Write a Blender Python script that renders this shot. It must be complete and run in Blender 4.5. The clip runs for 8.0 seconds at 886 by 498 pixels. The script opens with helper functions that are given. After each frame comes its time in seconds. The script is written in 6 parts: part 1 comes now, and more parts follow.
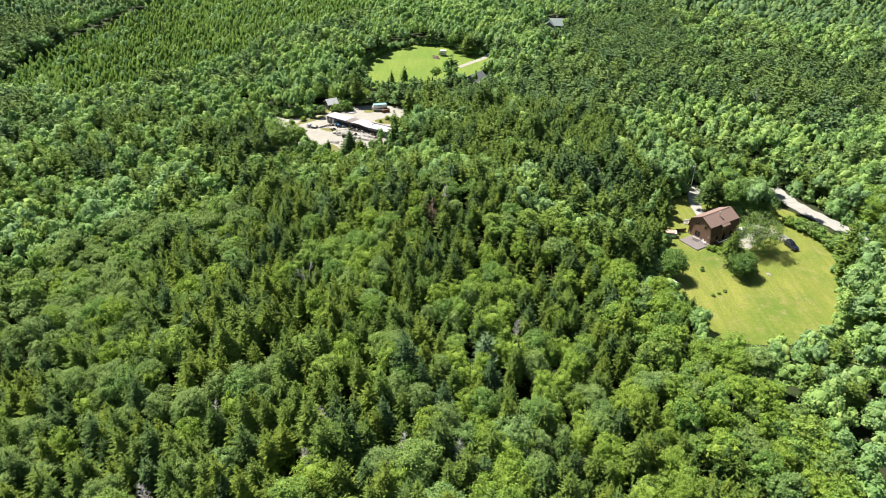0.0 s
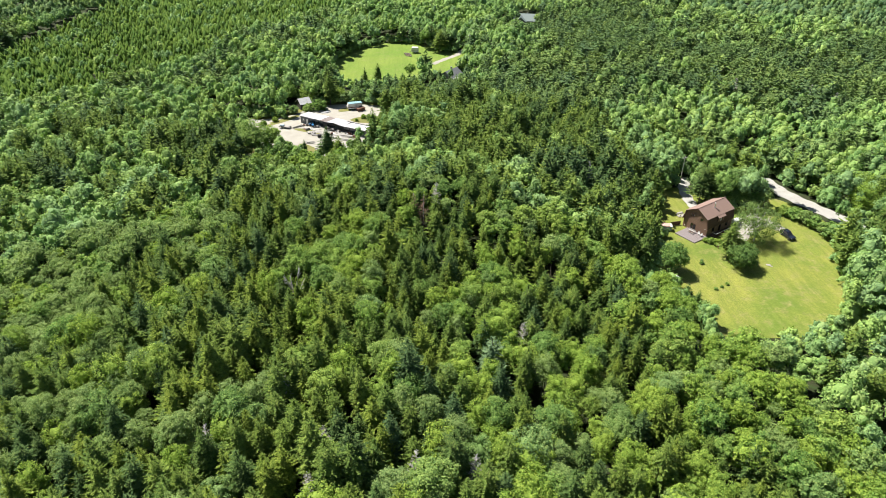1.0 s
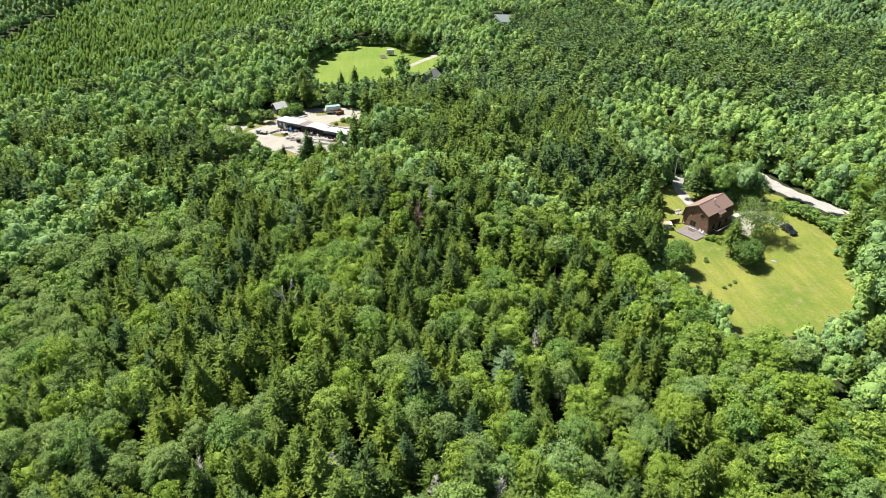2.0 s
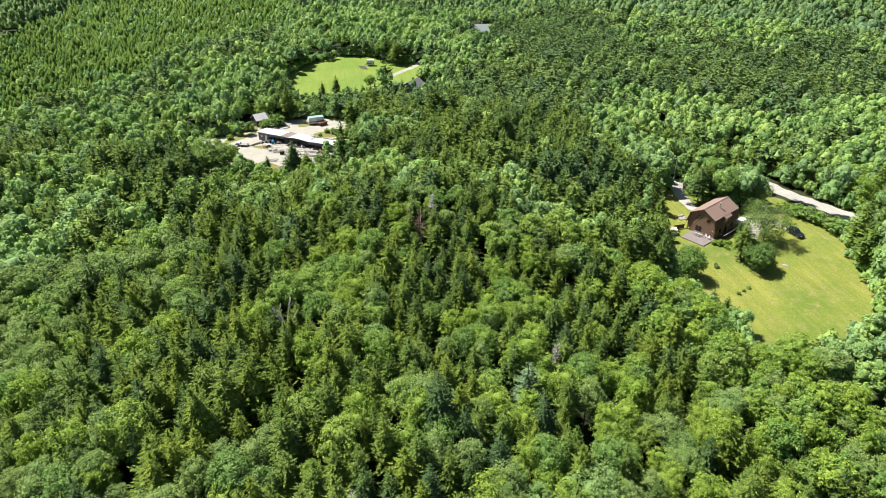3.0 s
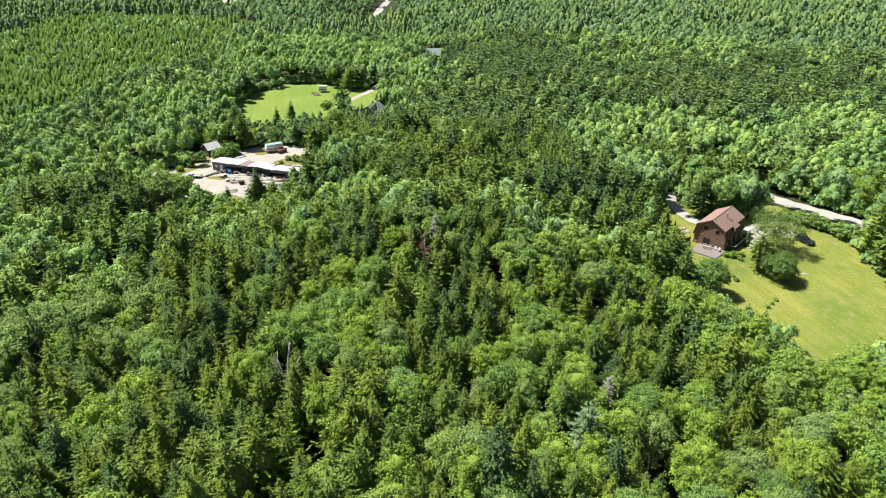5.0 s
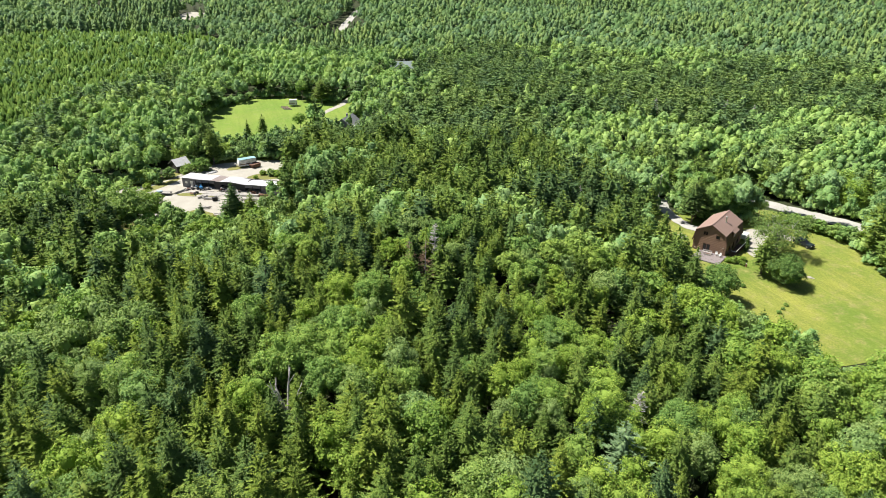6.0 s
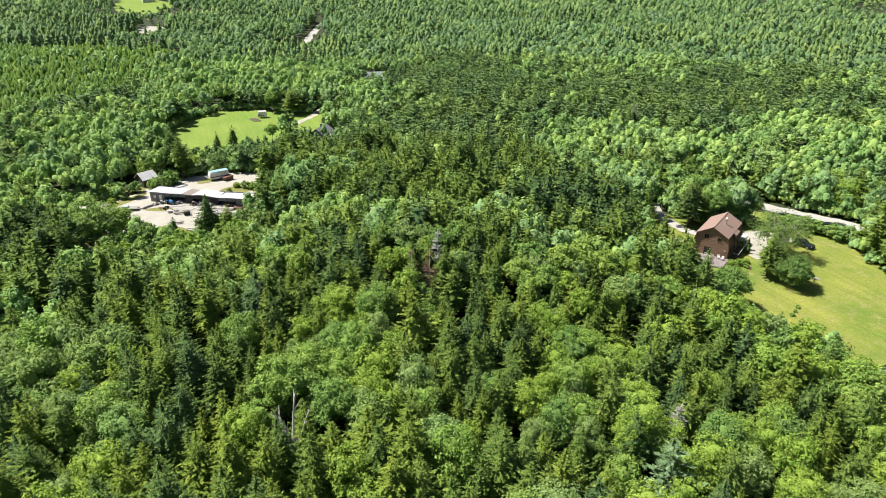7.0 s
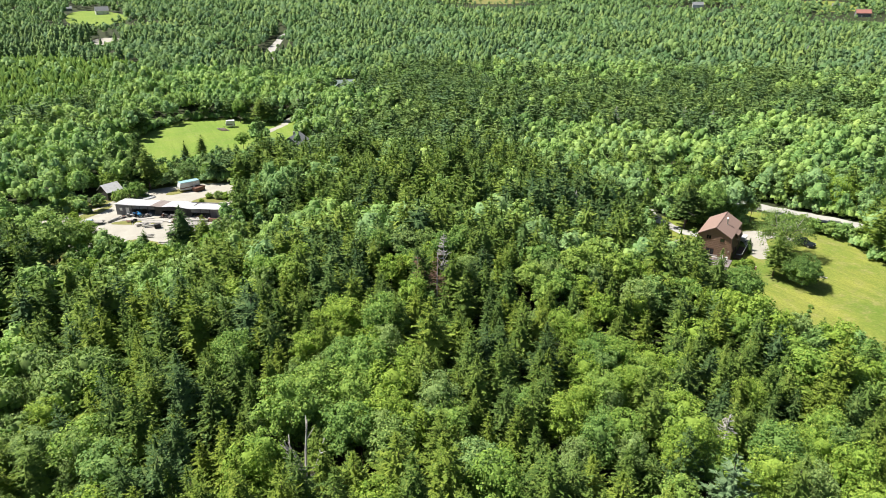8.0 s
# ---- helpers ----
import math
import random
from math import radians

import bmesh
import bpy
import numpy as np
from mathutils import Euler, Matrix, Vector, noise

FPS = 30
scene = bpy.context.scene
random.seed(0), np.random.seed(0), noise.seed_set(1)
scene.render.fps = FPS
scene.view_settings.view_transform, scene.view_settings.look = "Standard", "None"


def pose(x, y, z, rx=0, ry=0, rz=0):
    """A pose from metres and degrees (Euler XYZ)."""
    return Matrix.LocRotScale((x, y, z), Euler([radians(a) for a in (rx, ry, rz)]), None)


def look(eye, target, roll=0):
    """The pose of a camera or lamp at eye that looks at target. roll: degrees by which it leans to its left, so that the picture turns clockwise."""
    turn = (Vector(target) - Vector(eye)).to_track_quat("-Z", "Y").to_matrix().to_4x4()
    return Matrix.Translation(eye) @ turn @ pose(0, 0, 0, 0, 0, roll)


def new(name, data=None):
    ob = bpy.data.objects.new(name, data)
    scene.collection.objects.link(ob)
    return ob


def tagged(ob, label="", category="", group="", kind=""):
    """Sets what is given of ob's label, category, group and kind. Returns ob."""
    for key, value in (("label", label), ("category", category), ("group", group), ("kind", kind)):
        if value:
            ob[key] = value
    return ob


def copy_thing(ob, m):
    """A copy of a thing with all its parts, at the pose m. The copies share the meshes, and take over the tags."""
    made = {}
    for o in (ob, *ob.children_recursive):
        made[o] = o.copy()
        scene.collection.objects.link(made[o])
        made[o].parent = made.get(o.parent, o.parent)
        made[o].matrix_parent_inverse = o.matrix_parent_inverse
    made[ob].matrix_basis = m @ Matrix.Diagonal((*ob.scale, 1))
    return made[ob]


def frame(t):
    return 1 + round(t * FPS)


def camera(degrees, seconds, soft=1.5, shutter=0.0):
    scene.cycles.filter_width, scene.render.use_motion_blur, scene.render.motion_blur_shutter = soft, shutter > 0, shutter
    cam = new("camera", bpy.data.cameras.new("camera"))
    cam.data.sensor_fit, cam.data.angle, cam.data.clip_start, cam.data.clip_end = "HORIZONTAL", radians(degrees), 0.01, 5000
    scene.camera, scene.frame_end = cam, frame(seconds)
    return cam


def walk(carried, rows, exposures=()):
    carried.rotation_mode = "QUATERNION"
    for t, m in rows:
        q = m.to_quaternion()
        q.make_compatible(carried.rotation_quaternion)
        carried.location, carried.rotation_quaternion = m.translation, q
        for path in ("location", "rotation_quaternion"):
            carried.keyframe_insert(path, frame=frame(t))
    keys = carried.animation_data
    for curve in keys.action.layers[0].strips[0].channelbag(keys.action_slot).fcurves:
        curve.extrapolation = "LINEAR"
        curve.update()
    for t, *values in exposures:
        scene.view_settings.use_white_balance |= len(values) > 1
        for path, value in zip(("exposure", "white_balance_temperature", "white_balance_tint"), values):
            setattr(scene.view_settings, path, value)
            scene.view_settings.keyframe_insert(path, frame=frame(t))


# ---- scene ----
cam = camera(67.9, 8.0, soft=0.5)
METRES, EYE, TILT, LEAN, TURN = 88.0, 100.0, -32.0, 0.0, 0.0
ROWS = [
    (0.0, 0.0, 0.0, 0.0, 0.0, 0.0, -0.0),
    (0.5, -0.0374, 0.0496, -0.0017, -1.48, -0.02, 0.94),
    (1.0, -0.0738, 0.1003, -0.0023, -2.96, 0.15, 1.86),
    (2.5, -0.1768, 0.2562, -0.002, -6.86, 1.05, 4.34),
    (3.0, -0.2095, 0.3094, -0.0014, -8.01, 1.7, 5.07),
    (3.5, -0.2414, 0.3633, -0.0004, -9.15, 2.33, 5.82),
    (4.0, -0.2724, 0.4186, 0.0017, -10.33, 2.93, 6.59),
    (4.5, -0.3019, 0.4744, 0.0045, -11.77, 3.48, 7.51),
    (6.0, -0.3814, 0.6443, 0.0155, -16.35, 5.08, 10.25),
    (6.5, -0.4045, 0.7022, 0.0205, -17.88, 5.5, 11.16),
    (7.0, -0.4262, 0.7604, 0.0262, -19.42, 5.82, 12.05),
    (7.5, -0.4465, 0.8188, 0.0332, -20.98, 6.03, 12.93),
    (8.0, -0.4648, 0.8773, 0.0409, -22.53, 6.23, 13.81),
]
walk(cam, [(t, pose(0, 0, EYE, TILT, LEAN, TURN) @ pose(METRES * x, METRES * y, METRES * z, 90 + pitch, roll, yaw)) for t, x, y, z, yaw, pitch, roll in ROWS])
# world, sun, exposure
SUN_AZ, SUN_EL = radians(-50.0), radians(58.0)
world = bpy.data.worlds.new("sky")
scene.world = world
world.use_nodes = True
sky = world.node_tree.nodes.new("ShaderNodeTexSky")
sky.sky_type, sky.sun_disc = "NISHITA", False
sky.sun_elevation, sky.sun_rotation = SUN_EL, SUN_AZ
world.node_tree.links.new(sky.outputs[0], world.node_tree.nodes["Background"].inputs[0])
world.node_tree.nodes["Background"].inputs[1].default_value = 0.046
to_sun = Vector((math.cos(SUN_EL) * math.sin(SUN_AZ), math.cos(SUN_EL) * math.cos(SUN_AZ), math.sin(SUN_EL)))
sun = new("sun", bpy.data.lights.new("sun", "SUN"))
sun.data.energy, sun.data.angle, sun.data.color = 5.0, radians(0.53), (1.0, 0.95, 0.86)
sun.matrix_world = look(to_sun * 600, (0, 0, 0))
scene.view_settings.exposure = 0.95


# ---- materials ----
def mat(name, base, rough=0.8, metal=0.0, spec=0.4):
    m = bpy.data.materials.new(name)
    m.use_nodes = True
    b = m.node_tree.nodes["Principled BSDF"]
    b.inputs["Base Color"].default_value = (*base, 1)
    b.inputs["Roughness"].default_value, b.inputs["Metallic"].default_value = rough, metal
    b.inputs["Specular IOR Level"].default_value = spec
    return m


def node(m, kind, **sets):
    n = m.node_tree.nodes.new(kind)
    for key, value in sets.items():
        n.inputs[key].default_value = value
    return n


def mix(m, fac, a, b, blend="MIX"):
    """A colour mix; each of fac, a, b is a socket or a value."""
    n = m.node_tree.nodes.new("ShaderNodeMix")
    n.data_type, n.blend_type = "RGBA", blend
    for i, v in ((0, fac), (6, a), (7, b)):
        if isinstance(v, bpy.types.NodeSocket):
            m.node_tree.links.new(v, n.inputs[i])
        elif i:
            n.inputs[i].default_value = (*v, 1)
        else:
            n.inputs[i].default_value = v
    return n.outputs[2]


def calc(m, op, a, b=0.0, c=0.0):
    n = m.node_tree.nodes.new("ShaderNodeMath")
    n.operation = op
    for i, v in enumerate((a, b, c)):
        if isinstance(v, bpy.types.NodeSocket):
            m.node_tree.links.new(v, n.inputs[i])
        else:
            n.inputs[i].default_value = v
    return n.outputs[0]


def ramp(m, fac, stops):
    n = m.node_tree.nodes.new("ShaderNodeValToRGB")
    m.node_tree.links.new(fac, n.inputs[0])
    e = n.color_ramp.elements
    while len(e) < len(stops):
        e.new(0.5)
    for el, (p, c) in zip(e, stops):
        el.position, el.color = p, (*c, 1) if len(c) == 3 else c
    return n.outputs[0]


def grain(m, scale, detail=5.0, coords="Object", stretch=(1, 1, 1), rough=0.6):
    """A noise value in metres of the thing's own space."""
    tc = m.node_tree.nodes.new("ShaderNodeTexCoord")
    mp = m.node_tree.nodes.new("ShaderNodeMapping")
    mp.inputs["Scale"].default_value = stretch
    n = node(m, "ShaderNodeTexNoise", Scale=scale, Detail=detail, Roughness=rough)
    m.node_tree.links.new(tc.outputs[coords], mp.inputs[0])
    m.node_tree.links.new(mp.outputs[0], n.inputs["Vector"])
    return n.outputs[0]


def bump(m, height, strength=0.4, distance=0.05):
    n = node(m, "ShaderNodeBump", Strength=strength, Distance=distance)
    m.node_tree.links.new(height, n.inputs["Height"])
    m.node_tree.links.new(n.outputs[0], m.node_tree.nodes["Principled BSDF"].inputs["Normal"])


def paint(m, socket):
    m.node_tree.links.new(socket, m.node_tree.nodes["Principled BSDF"].inputs["Base Color"])
    return m


def foliage(name, tones, through_light=0.35, young=(0.20, 0.30, 0.04), relief=False):
    """Leaves: each tree takes its own tone, each spray varies a little, light shines through."""
    m = mat(name, tones[0], 0.7, 0, 0.08)
    t = m.node_tree
    info = t.nodes.new("ShaderNodeObjectInfo")
    at = t.nodes.new("ShaderNodeAttribute")
    at.attribute_name = "tone"
    tree = calc(m, "FRACT", calc(m, "ADD", info.outputs["Random"], at.outputs["Fac"]))
    steps = [(i / (len(tones) - 1), c) for i, c in enumerate(tones)]
    tone = ramp(m, tree, steps)
    geo = t.nodes.new("ShaderNodeNewGeometry")
    isl = geo.outputs["Random Per Island"]
    val = node(m, "ShaderNodeHueSaturation")
    t.links.new(tone, val.inputs["Color"])
    t.links.new(calc(m, "MULTIPLY_ADD", isl, 0.72, 0.64), val.inputs["Value"])
    t.links.new(calc(m, "MULTIPLY_ADD", isl, -0.035, 0.515), val.inputs["Hue"])
    fresh = calc(m, "MULTIPLY", calc(m, "GREATER_THAN", isl, 0.86), 0.28)
    col = mix(m, fresh, val.outputs[0], young)
    if relief:
        fine, broad = grain(m, 2.2, 3, rough=0.7), grain(m, 0.7, 2)
        bump(m, calc(m, "MULTIPLY_ADD", fine, 0.5, broad), 0.7, 0.8)
        col = mix(m, calc(m, "MULTIPLY", fine, 0.32), col, tuple(0.45 * v for v in tones[0]))
        col = mix(m, ramp(m, fine, [(0.52, (0, 0, 0)), (0.68, (0.6, 0.6, 0.6))]), col, young)
    paint(m, col)
    tr = t.nodes.new("ShaderNodeBsdfTranslucent")
    glow = mix(m, 1.0, col, (1.0, 1.05, 0.55), "MULTIPLY")
    t.links.new(glow, tr.inputs[0])
    sh = t.nodes.new("ShaderNodeMixShader")
    sh.inputs[0].default_value = through_light
    t.links.new(t.nodes["Principled BSDF"].outputs[0], sh.inputs[1])
    t.links.new(tr.outputs[0], sh.inputs[2])
    t.links.new(sh.outputs[0], t.nodes["Material Output"].inputs[0])
    return m


def speckled(name, low, high, scale, fine, rough=0.9, relief=0.3, third=None):
    """Two-scale variation between two or three colours."""
    m = mat(name, low, rough, 0, 0.25)
    a, b = grain(m, scale), grain(m, fine, 4)
    c = mix(m, ramp(m, a, [(0.32, (0, 0, 0)), (0.68, (1, 1, 1))]), low, high)
    if third:
        c = mix(m, ramp(m, grain(m, scale * 2.3, 6), [(0.55, (0, 0, 0)), (0.7, (1, 1, 1))]), c, third)
    c = mix(m, calc(m, "MULTIPLY", b, 0.5), c, tuple(0.45 * v for v in low))
    bump(m, b, relief)
    return paint(m, c)


SPRUCE = foliage("spruce_needles", [(0.075, 0.130, 0.040), (0.119, 0.195, 0.042), (0.165, 0.242, 0.047), (0.099, 0.170, 0.042), (0.076, 0.138, 0.055)], 0.22, (0.253, 0.322, 0.083))
FIR = foliage("fir_needles", [(0.122, 0.187, 0.034), (0.182, 0.253, 0.039), (0.149, 0.222, 0.037), (0.102, 0.174, 0.040)], 0.24, (0.260, 0.328, 0.076))
LEAF = foliage("broad_leaves", [(0.137, 0.247, 0.065), (0.196, 0.324, 0.078), (0.239, 0.348, 0.069), (0.186, 0.297, 0.103), (0.147, 0.265, 0.061)], 0.28, (0.325, 0.396, 0.103))
PALE = foliage("aspen_leaves", [(0.191, 0.289, 0.098), (0.232, 0.333, 0.108), (0.176, 0.274, 0.080)], 0.28, (0.309, 0.373, 0.112))
BRIGHT = foliage("alder_leaves", [(0.207, 0.328, 0.055), (0.248, 0.362, 0.062), (0.192, 0.319, 0.066)], 0.30, (0.334, 0.398, 0.090))
YOUNG = foliage("young_fir_needles", [(0.147, 0.248, 0.038), (0.181, 0.275, 0.041), (0.152, 0.258, 0.049)], 0.26, (0.284, 0.340, 0.081))
# farther spruces: distant haze is painted in as extra blue in the needle colour
STAND_SPRUCE = foliage("hazy_spruce_stand", [(0.102, 0.177, 0.068), (0.151, 0.244, 0.073), (0.193, 0.287, 0.079), (0.127, 0.223, 0.073), (0.104, 0.188, 0.093)], 0.14, (0.270, 0.369, 0.122), True)
# farther broadleaf and undergrowth: the same haze blue is put into the leaf tones
STAND_LEAF = foliage("hazy_broadleaf_stand", [(0.174, 0.321, 0.106), (0.234, 0.398, 0.117), (0.298, 0.442, 0.114), (0.224, 0.371, 0.161), (0.189, 0.340, 0.101)], 0.20, (0.376, 0.485, 0.156), True)
# darker copy of the broadleaf tones, with still more haze blue in the colour
FAR_LEAF = foliage("hazy_far_broadleaf", [(0.109, 0.214, 0.083), (0.146, 0.265, 0.092), (0.186, 0.295, 0.089), (0.140, 0.248, 0.126), (0.118, 0.227, 0.078)], 0.20, (0.235, 0.324, 0.122), True)
STAND_YOUNG = foliage("young_fir_stand", [(0.078, 0.162, 0.022), (0.106, 0.188, 0.025), (0.085, 0.171, 0.030)], 0.18, (0.156, 0.226, 0.045), True)
WHITE_PINE = foliage("white_pine_needles", [(0.137, 0.218, 0.107), (0.158, 0.238, 0.117)], 0.2, (0.211, 0.294, 0.132))
BARK = speckled("bark", (0.13, 0.10, 0.08), (0.24, 0.21, 0.18), 1.5, 14)
DEADWOOD = speckled("dead_wood", (0.40, 0.37, 0.35), (0.58, 0.55, 0.53), 2, 15)
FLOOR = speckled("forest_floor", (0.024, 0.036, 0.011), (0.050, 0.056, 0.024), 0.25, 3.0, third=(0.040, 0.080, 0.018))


def mown(name, green, yellow, straw):
    """Cut grass: broad yellow and green areas, straw-coloured blotches, faint mowing lines, fine grain."""
    m = mat(name, green, 0.95, 0, 0.15)
    broad, blotch, fine = grain(m, 0.055, 3), grain(m, 0.35, 6, rough=0.7), grain(m, 3.5, 5, rough=0.75)
    c = mix(m, ramp(m, broad, [(0.34, (0, 0, 0)), (0.60, (1, 1, 1))]), green, yellow)
    c = mix(m, ramp(m, blotch, [(0.50, (0, 0, 0)), (0.72, (0.85, 0.85, 0.85))]), c, straw)
    lines = grain(m, 0.9, 2, stretch=(1.0, 0.06, 1))
    c = mix(m, ramp(m, lines, [(0.42, (0, 0, 0)), (0.6, (0.30, 0.30, 0.30))]), c, tuple(0.7 * v for v in green))
    c = mix(m, ramp(m, fine, [(0.40, (0.55, 0.55, 0.55)), (0.62, (0, 0, 0))]), c, tuple(0.5 * v for v in green))
    bump(m, fine, 0.6, 0.12)
    return paint(m, c)


GRASS = mown("mown_grass", (0.145, 0.210, 0.036), (0.285, 0.292, 0.064), (0.335, 0.290, 0.125))
CHALK = speckled("white_road_gravel", (0.37, 0.36, 0.335), (0.45, 0.44, 0.415), 0.25, 4.0, third=(0.32, 0.305, 0.27))
MEADOW = mown("meadow_grass", (0.165, 0.260, 0.044), (0.225, 0.300, 0.058), (0.260, 0.285, 0.095))
GRAVEL = speckled("pale_gravel", (0.35, 0.33, 0.285), (0.43, 0.41, 0.36), 0.3, 4.0)


# ---- ground ----
def step(a, b, v):
    s = np.clip((v - a) / (b - a), 0, 1)
    return s * s * (3 - 2 * s)


# the wooded knoll between the two clearings: x, y, rise of each swell
SWELLS = [(-39, 70, 2.3), (-11, 70, 0.5), (17, 70, -0.7), (45, 70, -1.9), (73, 70, -2.3), (-67, 98, 0.5), (-39, 98, 2.6), (-11, 98, 2.9), (-67, 126, 1.3), (-39, 126, 2.8), (-11, 126, 1.0), (17, 126, 2.4), (-39, 154, 3.1), (-11, 154, 4.9), (17, 154, 4.8), (-11, 182, 2.9), (17, 182, 2.2), (45, 182, -0.8), (-11, 210, -0.7), (17, 210, 2.0), (45, 210, 3.5), (73, 210, -0.5), (45, 238, 1.4), (73, 238, -0.5), (148, 245, -3.0)]


def ground(x, y):
    x, y = np.asarray(x, float), np.asarray(y, float)
    knoll = np.zeros(x.shape)
    for sx, sy, rise in SWELLS:
        knoll = knoll + rise * np.exp(-((x - sx) ** 2 + (y - sy) ** 2) / 27.0 ** 2)
    # level ground round the house and the yard
    for cx, cy, r in ((86, 152, 34), (-38, 242, 28)):
        knoll = knoll * (1 - np.exp(-(np.hypot(x - cx, y - cy) / r) ** 6))
    z = 1.5 + 2.2 * np.exp(-((x + 38) ** 2 + (y - 236) ** 2) / 38.0 ** 2) + knoll
    far = np.hypot(x, y)
    z = z + 15 * step(430, 950, far) + 22 * step(800, 1500, far) + 0.6 * np.sin(x / 47.0) * np.sin(y / 61.0) * step(60, 140, np.hypot(x - 85, y - 150))
    return z


def gz(x, y):
    return float(ground(x, y))


def raw_mesh(name, verts, faces, smooth=False):
    """A mesh from arrays; all faces have the same number of corners."""
    me = bpy.data.meshes.new(name)
    n, k = faces.shape
    me.vertices.add(len(verts))
    me.vertices.foreach_set("co", np.ascontiguousarray(verts, np.float32).ravel())
    me.loops.add(n * k)
    me.loops.foreach_set("vertex_index", np.ascontiguousarray(faces, np.int32).ravel())
    me.polygons.add(n)
    me.polygons.foreach_set("loop_start", np.arange(0, n * k, k, dtype=np.int32))
    if smooth:
        me.polygons.foreach_set("use_smooth", np.ones(n, bool))
    me.update(calc_edges=True)
    return me


def ground_sheet():
    u = np.linspace(-1, 1, 340)
    s = np.sign(u) * (0.12 * np.abs(u) + 0.88 * np.abs(u) ** 2.6) * 4200
    xx, yy = np.meshgrid(s, s + 180)
    v = np.stack([xx.ravel(), yy.ravel(), ground(xx, yy).ravel()], 1)
    n = len(s)
    i = (np.arange(n - 1)[:, None] * n + np.arange(n - 1)[None]).ravel()
    return raw_mesh("ground", v, np.stack([i, i + 1, i + n + 1, i + n], 1), True)


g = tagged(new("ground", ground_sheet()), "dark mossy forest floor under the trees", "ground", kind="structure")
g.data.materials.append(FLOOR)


def inside(poly, x, y):
    x, y = np.asarray(x, float), np.asarray(y, float)
    hit = np.zeros(x.shape, bool)
    for (x0, y0), (x1, y1) in zip(poly, poly[1:] + poly[:1]):
        cross = ((y0 > y) != (y1 > y)) & (x < (x1 - x0) * (y - y0) / (y1 - y0 + 1e-9) + x0)
        hit ^= cross
    return hit


def off_line(line, x, y):
    """Distance in plan from a polyline."""
    best = np.full(np.shape(x), 1e9)
    for (x0, y0), (x1, y1) in zip(line, line[1:]):
        dx, dy = x1 - x0, y1 - y0
        t = np.clip(((x - x0) * dx + (y - y0) * dy) / (dx * dx + dy * dy), 0, 1)
        best = np.minimum(best, np.hypot(x - x0 - t * dx, y - y0 - t * dy))
    return best


def rounded(poly, times=2):
    """The outline with its corners cut, so that it runs in curves."""
    for _ in range(times):
        out = []
        for (x0, y0), (x1, y1) in zip(poly, poly[1:] + poly[:1]):
            out += [(0.75 * x0 + 0.25 * x1, 0.75 * y0 + 0.25 * y1), (0.25 * x0 + 0.75 * x1, 0.25 * y0 + 0.75 * y1)]
        poly = out
    return poly


def sheet(name, poly, lift, material, cell=1.5):
    """A patch of ground cover that follows the ground, cut to an outline."""
    bm = bmesh.new()
    bm.faces.new([bm.verts.new((x, y, 0)) for x, y in poly])
    xs, ys = [p[0] for p in poly], [p[1] for p in poly]
    for lo, hi, co, no in ((min(xs), max(xs), (1, 0, 0), (1, 0, 0)), (min(ys), max(ys), (0, 1, 0), (0, 1, 0))):
        v = lo + cell
        while v < hi:
            bmesh.ops.bisect_plane(bm, geom=bm.verts[:] + bm.edges[:] + bm.faces[:], plane_co=Vector(co) * v, plane_no=no)
            v += cell
    for v in bm.verts:
        v.co.z = gz(v.co.x, v.co.y) + lift
    me = bpy.data.meshes.new(name)
    bm.to_mesh(me)
    bm.free()
    me.materials.append(material)
    return new(name, me)


def grown(poly, metres):
    """The outline moved outwards from its middle."""
    cx, cy = sum(p[0] for p in poly) / len(poly), sum(p[1] for p in poly) / len(poly)
    out = []
    for x, y in poly:
        d = math.hypot(x - cx, y - cy)
        out.append((cx + (x - cx) * (1 + metres / d), cy + (y - cy) * (1 + metres / d)))
    return out


def strip(name, line, width, lift, material):
    """A road along a polyline, in short lengths, with a slightly cambered top."""
    pts = [Vector((*p, 0)) for p in line]
    fine = []
    for k in range(len(pts) - 1):
        a, b, c, d = pts[max(k - 1, 0)], pts[k], pts[k + 1], pts[min(k + 2, len(pts) - 1)]
        for j in range(6):
            t = j / 6
            fine.append(0.5 * (2 * b + (c - a) * t + (2 * a - 5 * b + 4 * c - d) * t * t + (3 * b - a - 3 * c + d) * t ** 3))
    fine.append(pts[-1])
    bm = bmesh.new()
    last = None
    for k, p in enumerate(fine):
        way = (fine[min(k + 1, len(fine) - 1)] - fine[max(k - 1, 0)]).normalized()
        side = Vector((way.y, -way.x, 0))
        row = []
        for s in (-1, -0.5, 0, 0.5, 1):
            wob = 0.12 * math.sin(k * 1.7 + s * 9) if abs(s) == 1 else 0
            q = p + side * width * 0.5 * (s + wob)
            row.append(bm.verts.new((q.x, q.y, gz(q.x, q.y) + lift + 0.06 * (1 - s * s))))
        if last:
            for i in range(4):
                bm.faces.new((last[i], last[i + 1], row[i + 1], row[i]))
        last = row
    me = bpy.data.meshes.new(name)
    bm.to_mesh(me)
    bm.free()
    me.materials.append(material)
    return new(name, me)


